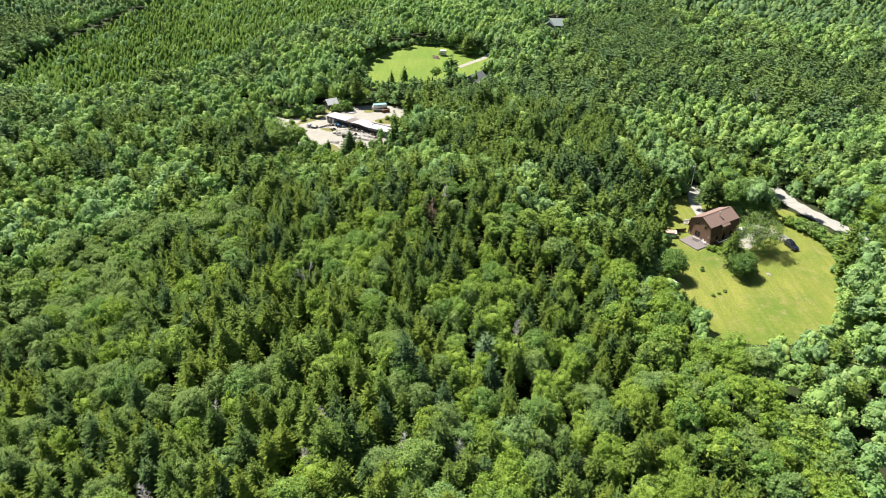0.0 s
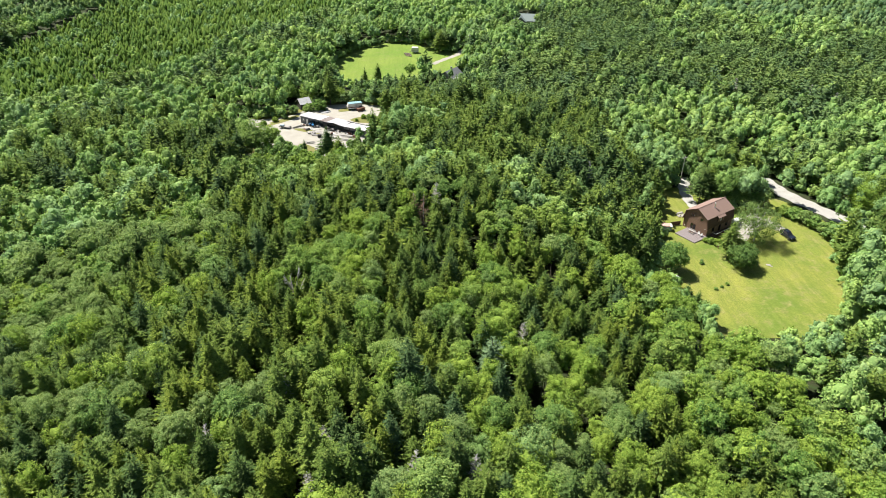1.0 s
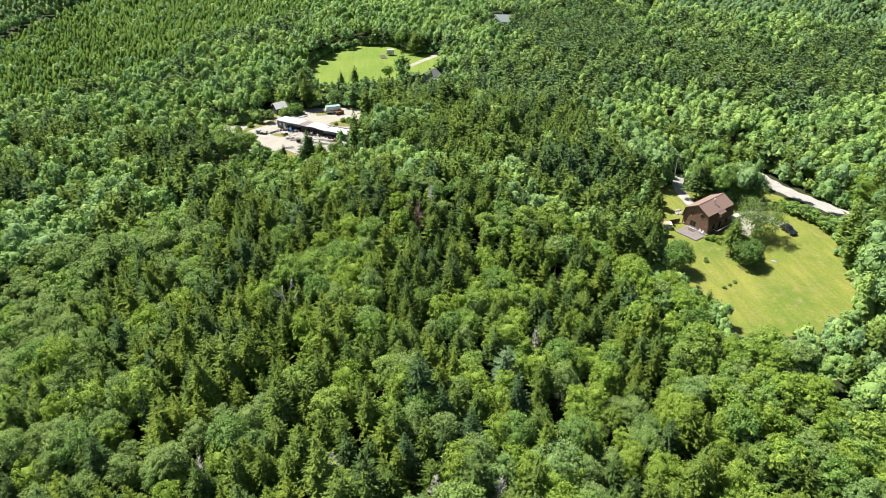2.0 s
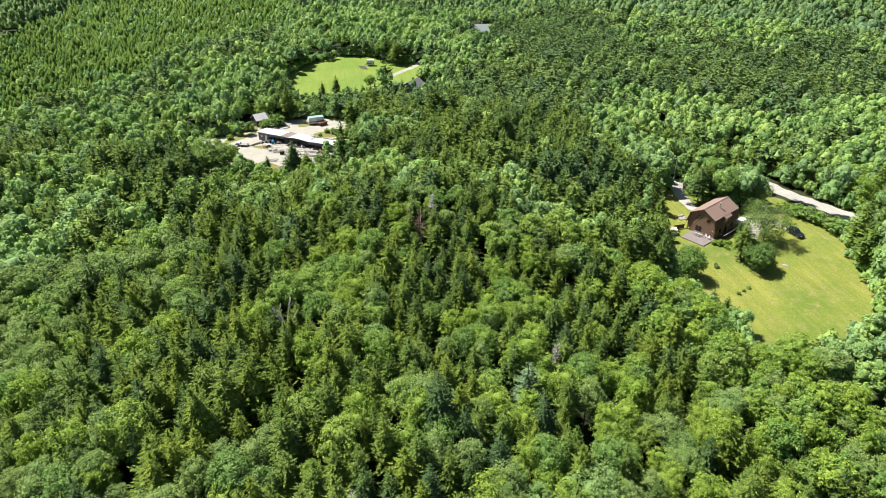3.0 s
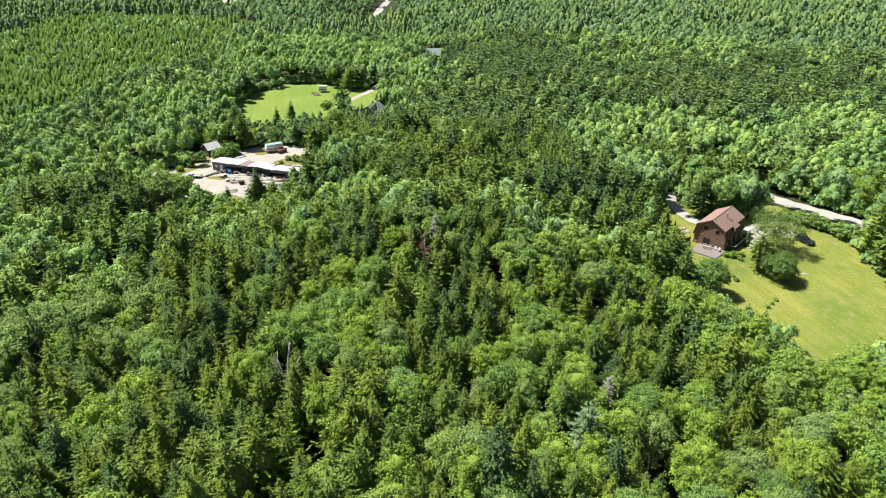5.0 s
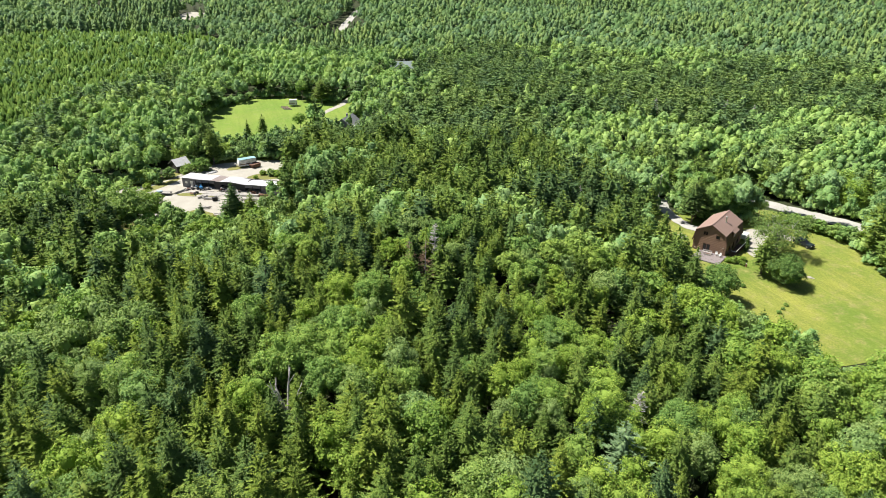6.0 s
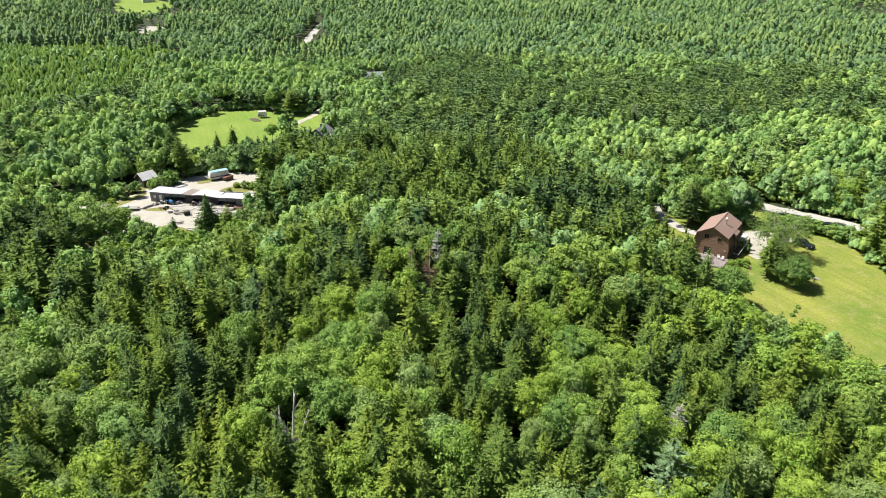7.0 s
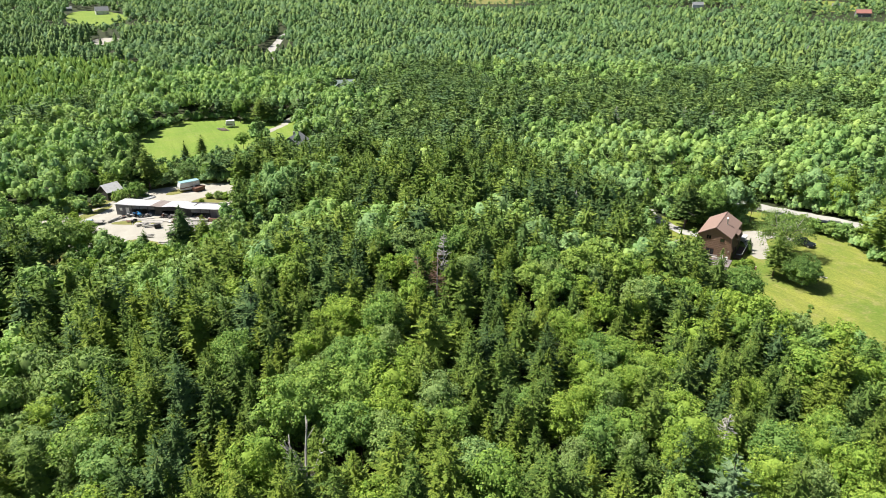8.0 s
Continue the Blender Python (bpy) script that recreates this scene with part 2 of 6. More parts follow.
LAWN = [(61.5, 119.5), (72, 118.5), (86, 118.5), (94, 123), (99.5, 130), (102.5, 138), (104, 147), (108, 152), (112, 158), (112, 165), (107, 178), (102, 180), (98, 174), (90, 174), (86, 178), (83.5, 188), (76, 188), (71, 182), (66.5, 176), (63.5, 162), (60, 152), (58.5, 143), (60, 130)]
FIELD = [(-41, 332), (-32, 355), (-15, 374), (2, 369), (14, 352), (26, 352), (24, 332), (14, 322), (4, 314), (-6, 300), (-34, 296)]
YARD = [(-76, 258), (-68, 255), (-58, 255), (-50, 258), (-46, 265), (-40, 270), (-30, 272), (-20, 271), (-12, 268), (-14, 250), (-18, 232), (-26, 219), (-39, 216), (-50, 220), (-57, 228), (-64, 238), (-71, 248), (-77, 255)]
ROAD = [(106.8, 209), (108.3, 202), (109.3, 193), (111.2, 184), (115.3, 175), (119.6, 166.5), (126, 152), (133, 136)]
DRIVE = [(85, 197), (81.4, 191), (79.8, 184), (79.6, 177.5), (82, 173.5)]
LANE = [(60, 548), (72, 595), (88, 640), (106, 685), (140, 720), (200, 760)]
BACK_LANE = [(30, 362), (25, 355), (21, 347), (15, 340), (8, 331)]
tagged(sheet("lawn", rounded(grown(LAWN, 2.5)), 0.10, GRASS), "mown yellow-green lawn around the brown house", "lawn", kind="structure")
tagged(sheet("field", rounded(grown(FIELD, 4)), 0.10, MEADOW, 3), "bright green mown hay field among trees", "field", kind="structure")
DRY = speckled("dry_grass", (0.16, 0.17, 0.045), (0.24, 0.22, 0.075), 0.4, 5.0, third=(0.10, 0.15, 0.03))
BANK = [(100, 174), (106, 186), (111, 192), (113, 186), (110, 176)]
tagged(sheet("yard_verge", rounded(grown(YARD, 7)), 0.06, DRY, 2.0), "rough grass verge round the gravel yard", "grass", kind="structure")
tagged(sheet("yard", rounded(YARD), 0.10, GRAVEL), "pale bare gravel yard before the long workshop", "yard", kind="structure")
for spot in ([(-47, 243), (-42, 241.5), (-37, 237.5), (-38, 236), (-44, 239), (-48, 241.5)], [(-29, 252), (-20, 257), (-15, 256), (-16, 249), (-24, 247.5)], [(-63, 246), (-52, 256), (-46, 260), (-49, 253), (-60, 245)], [(-45, 226), (-40, 221), (-33, 219), (-37, 223), (-43, 229)], [(-34, 262), (-30, 268), (-22, 268), (-30, 261)]):
    tagged(sheet("grass_patch", rounded(spot), 0.13, DRY, 1.0), "patch of dry yellow-green grass on the gravel yard", "grass", kind="structure")
PAD = [(82, 157), (86, 156.5), (89, 160), (95, 166.5), (98, 160.5), (101, 161), (99, 168), (94, 171.5), (90, 170.5), (87.5, 166), (83, 161)]
tagged(sheet("parking_pad", rounded(PAD), 0.14, GRAVEL, 1.0), "pale gravel parking pad beside the house", "gravel", kind="structure")
FAR_BANK = [(-56, 668), (-50, 698), (-40, 712), (-28, 700), (-24, 676), (-38, 662)]
tagged(sheet("sand_bank", rounded(FAR_BANK), 0.2, GRAVEL, 8), "distant patch of bare pale sand among bushes", "sand", kind="structure")
FAR_MEADOW = [(-74, 835), (-72, 960), (-40, 965), (-12, 900), (-20, 830), (-44, 800)]
FAR_PASTURE = [(665, 560), (680, 610), (760, 670), (800, 640), (715, 545)]
FAR_STUBBLE = [(370, 930), (410, 840), (480, 860), (560, 980), (420, 1010)]
tagged(sheet("far_meadow", rounded(FAR_MEADOW), 0.2, MEADOW, 12), "distant bright green meadow before a white house", "meadow", kind="structure")
tagged(sheet("far_pasture", rounded(FAR_PASTURE), 0.2, GRASS, 12), "distant pale green pasture on the rise", "meadow", kind="structure")
tagged(sheet("far_stubble", rounded(FAR_STUBBLE), 0.2, DRY, 12), "distant straw-coloured field on the rise", "field", kind="structure")
tagged(strip("road", ROAD, 5.4, 0.12, CHALK), "pale gravel road edged by trees", "road", kind="structure")
tagged(strip("driveway", DRIVE, 3.3, 0.22, CHALK), "pale gravel drive bending to the house", "driveway", kind="structure")
tagged(strip("track", BACK_LANE, 3.0, 0.12, GRAVEL), "pale gravel track along the hay field", "track", kind="structure")
YARD_LANE = [(-58, 249), (-66, 254), (-76, 259.5), (-90, 266)]
tagged(strip("track", YARD_LANE, 3.6, 0.09, GRAVEL), "pale gravel track leaving the yard", "track", kind="structure")
tagged(strip("lane", LANE, 6.0, 0.12, CHALK), "pale country road running off through the forest", "road", kind="structure")


# ---- the forest ----
rng = np.random.default_rng(7)


def unit(v):
    return v / (np.linalg.norm(v, axis=1, keepdims=True) + 1e-9)


def sprays(centre, normal, size, along=None, slim=1.0, fold=0.25, corners=4):
    """Small folded sprays of leaves: four or three corners each, in the plane across normal."""
    n = len(centre)
    normal = unit(normal)
    if along is None:
        along = rng.normal(size=(n, 3))
    a = unit(along - normal * np.sum(along * normal, 1, keepdims=True))
    b = np.cross(normal, a)
    s = size[:, None]
    j = lambda lo, hi: rng.uniform(lo, hi, (n, 1))
    up = normal * s * fold
    if corners == 3:
        s = s * 1.25
        v = np.stack([centre + a * s * j(0.8, 1.2), centre - a * s * j(0.3, 0.8) + b * s * slim * j(0.6, 1.1), centre - a * s * j(0.3, 0.8) - b * s * slim * j(0.6, 1.1)], 1)
        return v.reshape(-1, 3), np.arange(3 * n).reshape(-1, 3)
    v = np.stack([centre + a * s * j(0.7, 1.15) - up * j(0, 1), centre + b * s * slim * j(0.5, 1.0) + up * j(0, 1.2),
                  centre - a * s * j(0.6, 1.0) - up * j(0, 1), centre - b * s * slim * j(0.5, 1.0) + up * j(0, 1.2)], 1)
    return v.reshape(-1, 3), np.arange(4 * n).reshape(-1, 4)


def needles(centre, tip, width, normal):
    """Slim three-cornered needle sprays from centre to tip."""
    b = unit(np.cross(normal, tip - centre)) * width[:, None]
    v = np.stack([centre - b, centre + b, tip], 1)
    return v.reshape(-1, 3), np.arange(3 * len(centre)).reshape(-1, 3)


def together(*shapes):
    """Several arrays of three-cornered faces as one."""
    vs, fs, off = [], [], 0
    for v, f in shapes:
        vs.append(v), fs.append(f + off)
        off += len(v)
    return np.concatenate(vs), np.concatenate(fs)


def dome(centre, radius, tall, rings, sides, rough=0.26):
    """The upper part of an uneven rounded lobe."""
    v, f = [], []
    for k in range(rings):
        a = 2.2 * (k + 0.6) / rings
        for i in range(sides):
            b = 6.283 * (i + 0.5 * (k % 2)) / sides
            r = radius * (1 + rng.uniform(-rough, rough))
            v.append([r * math.sin(a) * math.cos(b), r * math.sin(a) * math.sin(b), tall * r / radius * math.cos(a)])
    v.append([0, 0, tall * 1.02])
    for i in range(sides):
        j = (i + 1) % sides
        f.append([i, j, len(v) - 1])
        for k in range(rings - 1):
            a, b, c, d = k * sides + i, k * sides + j, (k + 1) * sides + i, (k + 1) * sides + j
            f += [[a, c, b], [b, c, d]] if k % 2 == 0 else [[a, d, b], [a, c, d]]
    return np.array(v) + np.array(centre), np.array(f)


def spruce_crown(whorls, arms, pairs, height=13.0, radius=2.4, base=0.26, cover=1.75, face=0.35, core=0.60):
    """Tiers of boughs that dip and lift again, each set with loose fans of needle sprays, round a dense dark core."""
    c, tip, nrm, wd = [], [], [], []
    gap = rng.uniform(0, 6.28, 3)
    for w in range(whorls):
        f = 1 - (1 - (w + 0.7 * rng.random()) / whorls) ** 1.12
        z0 = height * (base + (1 - base) * f ** 0.95)
        reach = radius * min(1.0, (1 - f) / 0.62) ** 0.82 * rng.uniform(0.76, 1.16) + 0.18
        turn = rng.random() * 6.28
        k = max(4, int(round(arms * (0.45 + 0.65 * (1 - f)))))
        for i in range(k):
            ang = turn + 6.283 * (i + 0.8 * rng.random()) / k
            out = np.array([math.cos(ang), math.sin(ang), 0.0])
            side = np.array([-out[1], out[0], 0.0])
            uneven = 1 + 0.16 * math.sin(ang + gap[0]) + 0.13 * math.sin(2 * ang + gap[1] + 5 * f)
            r = reach * uneven * rng.uniform(0.6, 1.16)
            q = max(1, int(round(pairs * (0.3 + 0.7 * (1 - f)))))
            lift = rng.uniform(-0.2, 0.16)
            for t in range(q + 1):
                d = 0.42 + 0.58 * (t + 0.5 * rng.random()) / (q + 0.5)
                o = out * r * d + [0, 0, z0 - 0.42 * r * d + (0.30 + lift) * r * d * d]
                for s in (-1, 1) if t < q else (0,):
                    if rng.random() < 0.12:
                        continue
                    ln = (0.26 * r * (1.3 - 0.6 * d) + 0.15) * rng.uniform(0.6, 1.4)
                    way = out * rng.uniform(0.35, 1.1) + side * s * rng.uniform(0.3, 1.1) + [0, 0, rng.uniform(-0.3, 0.5)]
                    c.append(o - way * 0.3 * ln), tip.append(o + way / np.linalg.norm(way) * ln)
                    nrm.append(out * face * rng.uniform(0.4, 1.6) + side * s * 0.4 + rng.normal(0, 0.33, 3) + [0, 0, 1.0]), wd.append(ln * rng.uniform(0.26, 0.44))
    c, tip, nrm, wd = np.array(c), np.array(tip), np.array(nrm), np.array(wd)
    area = np.sum(wd * np.linalg.norm(tip - c, axis=1))
    k = math.sqrt(cover * math.pi * radius * height * 1.3 * (1 - base) / area)
    ways = [np.array([math.cos(a * 2.1), math.sin(a * 2.1), 0]) for a in range(3)]
    top = np.array([[0, 0, height]] * 3) + 0
    out = needles(np.concatenate([c, top - [0, 0, 1.3]]), np.concatenate([c + (tip - c) * k, top]), np.concatenate([wd * k, [0.22] * 3]), np.concatenate([nrm, ways]))
    if not core:
        return out
    # the core: ragged skirts of a cone
    v, fc, sides = [], [], 9
    for n in range(6):
        t = n / 6
        b, r0 = len(v), radius * core * min(1.0, (1 - t) / 0.62) ** 0.85 + 0.08
        for i in range(sides):
            a = 6.283 * (i + 0.5 * rng.random()) / sides + n
            rr = r0 * rng.uniform(0.8, 1.2)
            v.append([rr * math.cos(a), rr * math.sin(a), height * (base + 0.04 + (0.80 - base) * t) + rng.uniform(-0.3, 0.2)])
        v.append([0, 0, height * (base + (0.86 - base) * min(1, t + 0.30))])
        fc += [[b + i, b + (i + 1) % sides, b + sides] for i in range(sides)]
    return together(out, (np.array(v), np.array(fc)))


def leafy_crown(count, height=12.0, radius=3.0, lobes=7, base=0.32, cover=1.8, bunch=14, dense=0.58):
    """Lobes of a broadleaf crown, set with bunches of leaves that face outwards and up, gaps between them."""
    pts, nrm, inner = [], [], []
    mid = height * (0.5 + base / 2)
    for k in range(lobes):
        if k == 0:
            o, r = np.array([0, 0, mid + 0.12 * height]), radius * 0.75
        else:
            ang = 6.283 * k / (lobes - 1) + rng.uniform(-0.4, 0.4)
            d = radius * rng.uniform(0.42, 0.66)
            o, r = np.array([d * math.cos(ang), d * math.sin(ang), mid + height * rng.uniform(-0.16, 0.12)]), radius * rng.uniform(0.42, 0.6)
        if dense:
            inner.append(dome(o, r * dense, r * dense * 0.9, 3, 7))
        n = max(2, int(count * (1.8 if k == 0 else 1) / (lobes + 0.8)))
        m = max(1, n // bunch)
        d = unit(rng.normal(size=(m, 3)) + [0, 0, 0.5])
        mids = o + d * rng.uniform(0.8, 1.08, (m, 1)) * r * [1, 1, 0.95]
        i = rng.integers(0, m, n)
        e = unit(rng.normal(size=(n, 3)) + d[i] * 0.6 + [0, 0, 0.35])
        b = r * (0.30 + 0.9 / math.sqrt(m))
        pts.append(mids[i] + e * b * rng.uniform(0.35, 1.0, (n, 1)) * [1, 1, 0.7])
        nrm.append(e * 0.8 + rng.normal(0, 0.35, (n, 3)) + [0, 0, 0.55])
    pts, nrm = np.concatenate(pts), np.concatenate(nrm)
    sz = rng.uniform(0.6, 1.35, len(pts))
    sz *= math.sqrt(cover * 8.2 * radius ** 2 / (1.15 * np.sum(sz ** 2)))
    return together(*inner, sprays(pts, nrm, sz, None, 0.8, 0.35, 3))


def stand_leaf(lobes, rings, sides, leaves, spray, height=12.0, radius=3.0):
    """A broadleaf crown among others: uneven lobes, their upper sides set with leaf sprays."""
    shapes, pts, nrm = [], [], []
    for k in range(lobes):
        a = 6.283 * k / max(lobes - 1, 1) + rng.uniform(-0.5, 0.5)
        d = 0 if k == 0 else radius * rng.uniform(0.45, 0.62)
        r = radius * (0.66 if k == 0 else rng.uniform(0.42, 0.56)) * (1.35 if lobes == 1 else 1)
        top = height * (0.80 if k == 0 else rng.uniform(0.58, 0.74))
        o = [d * math.cos(a), d * math.sin(a), top - r * 0.2]
        shapes.append(dome(o, r * 0.74, r * 0.84, rings, sides, 0.3))
        n = max(3, int(leaves / lobes))
        # leaves gather in bunches, with gaps between
        m = max(2, n // 9)
        d = unit(rng.normal(size=(m, 3)) * [1, 1, 0.8] + [0, 0, 0.45])[rng.integers(0, m, n)]
        e = unit(d + rng.normal(0, 0.30, (n, 3)))
        pts.append(np.array(o) + e * r * rng.uniform(0.74, 1.14, (n, 1)) * [1, 1, 1.08])
        nrm.append(e + rng.normal(0, 0.5, (n, 3)) + [0, 0, 0.3])
    pts, nrm = np.concatenate(pts), np.concatenate(nrm)
    return together(*shapes, sprays(pts, nrm, spray * rng.uniform(0.6, 1.4, len(pts)), None, 0.8, 0.3, 3))


def stand_spruce(skirts, points, tufts, size, height=13.0, radius=2.5):
    """A conifer among others: ragged skirts one over another, with loose tufts on their rims."""
    v, f, pts, nrm = [], [], [], []
    for k in range(skirts):
        t = k / skirts
        z1 = height * (0.30 + 0.70 * (k + 1.25) / (skirts + 0.25)) if k < skirts - 1 else height
        z0 = height * (0.26 + 0.70 * t) - 0.5
        r0 = radius * min(1.0, (1 - t) / 0.7) ** 0.8 + 0.2
        b = len(v)
        for i in range(2 * points):
            a = 6.283 * (i + 0.35 * rng.random()) / (2 * points) + k
            r = r0 * (rng.uniform(0.9, 1.2) if i % 2 else rng.uniform(0.5, 0.68))
            v.append([r * math.cos(a), r * math.sin(a), z0 + (0.0 if i % 2 else 0.35) + rng.uniform(-0.25, 0.25)])
        v.append([0, 0, min(z1, height)])
        for i in range(2 * points):
            f.append([b + i, b + (i + 1) % (2 * points), b + 2 * points])
        n = max(1, int(tufts * (1.6 * (1 - t) + 0.2) / skirts))
        a = rng.uniform(0, 6.283, n)
        u = rng.uniform(0.45, 1.05, n)
        pts.append(np.stack([r0 * u * np.cos(a), r0 * u * np.sin(a), z0 + (1 - u) * (z1 - z0) * 0.9 + 0.25], 1))
        nrm.append(np.stack([np.cos(a), np.sin(a), 0.9 + 0 * a], 1) + rng.normal(0, 0.35, (n, 3)))
    pts, nrm = np.concatenate(pts), np.concatenate(nrm)
    out = np.stack([nrm[:, 0], nrm[:, 1], -0.4 + 0 * nrm[:, 0]], 1)
    return together((np.array(v), np.array(f)), sprays(pts, nrm, size * rng.uniform(0.6, 1.4, len(pts)), out, 0.5, 0.2, 3))


def trunk_mesh(height, r, lean=0.0, sides=6, rings=4):
    v, f = [], []
    for k in range(rings):
        t = k / (rings - 1)
        for i in range(sides):
            a = 6.283 * i / sides
            rr = r * (1 - 0.85 * t) * (1.25 if k == 0 else 1)
            v.append((rr * math.cos(a) + lean * t * t, rr * math.sin(a), height * t - 0.3))
            if k:
                b = (k - 1) * sides
                f.append((b + i, b + (i + 1) % sides, b + sides + (i + 1) % sides, b + sides + i))
    return np.array(v), np.array(f)


def scatter(cell, where):
    """A jittered grid of plan points over the wedge of country in view, kept where where(x, y) holds."""
    x0, x1, y0, y1 = where[1]
    xs, ys = np.meshgrid(np.arange(x0, x1, cell), np.arange(y0, y1, cell))
    x = xs.ravel() + rng.uniform(-0.42, 0.42, xs.size) * cell
    y = ys.ravel() + rng.uniform(-0.42, 0.42, xs.size) * cell
    keep = where[0](x, y)
    return x[keep], y[keep]


# round clearings about single things: x, y, radius
CLEARED = [(68, 117.5, 4), (66, 393, 6), (16, 322, 6), (10, 314, 5), (72, 117.5, 4.5), (64, 118.5, 3), (80, 117.5, 3.5), (66, 570, 9), (62, 552, 9), (78, 605, 9), (-21, 80.7, 2.4), (-6.8, 76.3, 2.4), (2.3, 76.8, 2.4), (-30.4, 120.8, 3.2), (-38.9, 82, 2.2), (-22.8, 73.6, 2.2), (-46.9, 66.6, 2.4), (59.5, 139, 3.5), (8.3, 101.5, 3.6), (35.3, 83.8, 2.2), (15.4, 108.8, 2.2), (74, 183, 5), (-50, 262, 5), (-26, 268, 5), (-48, 268, 5), (-53, 273, 6), (17, 306, 6.5), (70, 410, 9), (59.5, 143.7, 5), (-71.5, 210, 11), (-58, 222, 7.5), (-37, 920, 14), (597, 680, 14), (650, 513, 14), (-78, 968, 16), (-130, 940, 16), (-57.5, 228.5, 5), (-17.7, 301, 4), (-3.2, 306, 4), (66, 165, 4)]


def open_ground(x, y):
    """Where no trees stand."""
    o = inside(LAWN, x, y) | inside(FIELD, x, y) | inside(YARD, x, y)
    for poly in (FAR_BANK, FAR_MEADOW, FAR_PASTURE, FAR_STUBBLE):
        o |= inside(poly, x, y)
    for cx, cy, r in CLEARED:
        o |= np.hypot(x - cx, y - cy) < r
    for line, w in ((ROAD, 3.9), (DRIVE, 2.4), (LANE, 5.5), (BACK_LANE, 2.5), (YARD_LANE, 3.0)):
        o |= off_line(line, x, y) < w
    return o


def reach(x, y):
    return np.hypot(x + 30, y - 70)


def in_view(x, y):
    a = np.degrees(np.arctan2(x + 12, y + 25))
    return (a > np.where(reach(x, y) > 620, -16, -46)) & (a < 64) & (y > 48)


# stands of one kind, as x, y, radius in plan
CONIFER_STANDS = [(-245, 370, 48), (-90, 675, 45), (-96, 626, 30), (400, 402, 30), (461, 486, 40), (457, 400, 25), (321, 383, 24), (-168, 562, 60), (366, 359, 22), (-45, 78, 20), (-25, 90, 12), (-48, 115, 12), (66, 296, 22), (93, 299, 26), (133, 299, 30), (163, 280, 28), (184, 265, 26), (43, 260, 26), (39, 218, 22), (24, 198, 20), (52, 204, 14), (-182, 551, 60), (121, 258, 18), (14, 253, 24), (230, 300, 40), (300, 360, 60), (95, 360, 40), (150, 420, 50)]
LEAF_STANDS = [(90, 245, 16), (111, 239, 16), (118, 223, 14), (255, 400, 60), (207, 400, 40), (290, 342, 40), (122, 174, 16), (157, 210, 26), (-71, 318, 18), (-68, 267, 24), (-49, 312, 18), (-88, 261, 22), (29, 392, 24), (-4, 418, 30), (53, 320, 14), (76, 198, 12), (-21, 200, 12), (70, 92, 26), (45, 88, 20), (110, 125, 22), (-100, 140, 30), (30, 600, 60)]
# trees of one kind that stand together, as plan points
SPRUCES_FRONT = [(-31, 67), (-38, 68), (-16, 68), (-47, 69), (-24, 70), (-63, 71), (5, 71), (-15, 73), (28, 73), (49, 73), (21, 75), (-43, 76), (-2, 76), (44, 76), (-37, 77), (-9, 77), (-23, 78), (-18, 78), (-32, 79), (-54, 80), (-60, 81), (-14, 81), (35, 83), (-30, 85), (-20, 85), (16, 85), (-2, 89), (-15, 90), (-74, 91), (12, 91), (-48, 92), (-5, 95), (-41, 96), (-84, 98), (30, 98), (13, 99), (-48, 100)]
SPRUCES_MIDDLE = [(-73, 102), (-18, 102), (-36, 105), (-40, 106), (-11, 107), (-6, 108), (20, 108), (35, 108), (0, 108), (7, 108), (-48, 110), (-59, 112), (-22, 113), (29, 114), (35, 114), (-5, 114), (8, 115), (-29, 115), (23, 115), (-47, 118), (-36, 118), (-14, 118), (-27, 119), (23, 122), (36, 123), (-40, 123), (5, 123), (-54, 124), (-5, 125), (18, 126), (-45, 127), (-59, 127), (32, 128), (-35, 129), (4, 129), (-5, 130), (-56, 131)]
SPRUCES_BACK = [(-13, 132), (19, 132), (-41, 133), (31, 134), (-2, 137), (-31, 137), (24, 137), (-48, 137), (-38, 138), (47, 139), (7, 139), (31, 140), (43, 141), (-44, 141), (2, 142), (-28, 143), (-13, 144), (-38, 148), (8, 148), (-24, 149), (4, 149), (56, 149), (-3, 150), (-45, 152), (19, 153), (-29, 153), (-34, 154), (-16, 157), (-43, 157), (-55, 157), (13, 158), (-11, 158), (-37, 158), (40, 160), (53, 161), (-15, 162), (-35, 164)]
SPRUCES_REAR = [(-59, 164), (-9, 169), (7, 169), (-44, 169), (-17, 173), (-54, 174), (-78, 175), (52, 178), (33, 180), (-31, 181), (-59, 182), (-95, 184), (49, 188), (-29, 189), (26, 194), (3, 194), (-35, 197), (18, 199), (-66, 202), (-85, 203), (-83, 207), (41, 209), (51, 211), (34, 214), (-82, 222), (-107, 226), (142, 232), (-120, 247), (-39, 252), (10, 255), (67, 256), (49, 258), (27, 263), (148, 263), (171, 273)]
HARDWOODS_FRONT = [(-20, 67), (-43, 68), (-53, 68), (-9, 71), (-2, 71), (33, 72), (11, 72), (71, 76), (-65, 79), (17, 79), (56, 79), (-71, 80), (29, 80), (67, 81), (-51, 83), (9, 83), (-4, 84), (-43, 85), (28, 85), (-37, 87), (41, 87), (49, 88), (23, 89), (75, 91), (-67, 92), (37, 92), (-61, 94), (-54, 94), (-10, 94), (4, 94), (56, 94), (-20, 96), (-74, 97), (18, 97), (69, 98), (53, 100), (-12, 101), (26, 103), (2, 104), (-71, 105), (-82, 106), (-63, 107)]
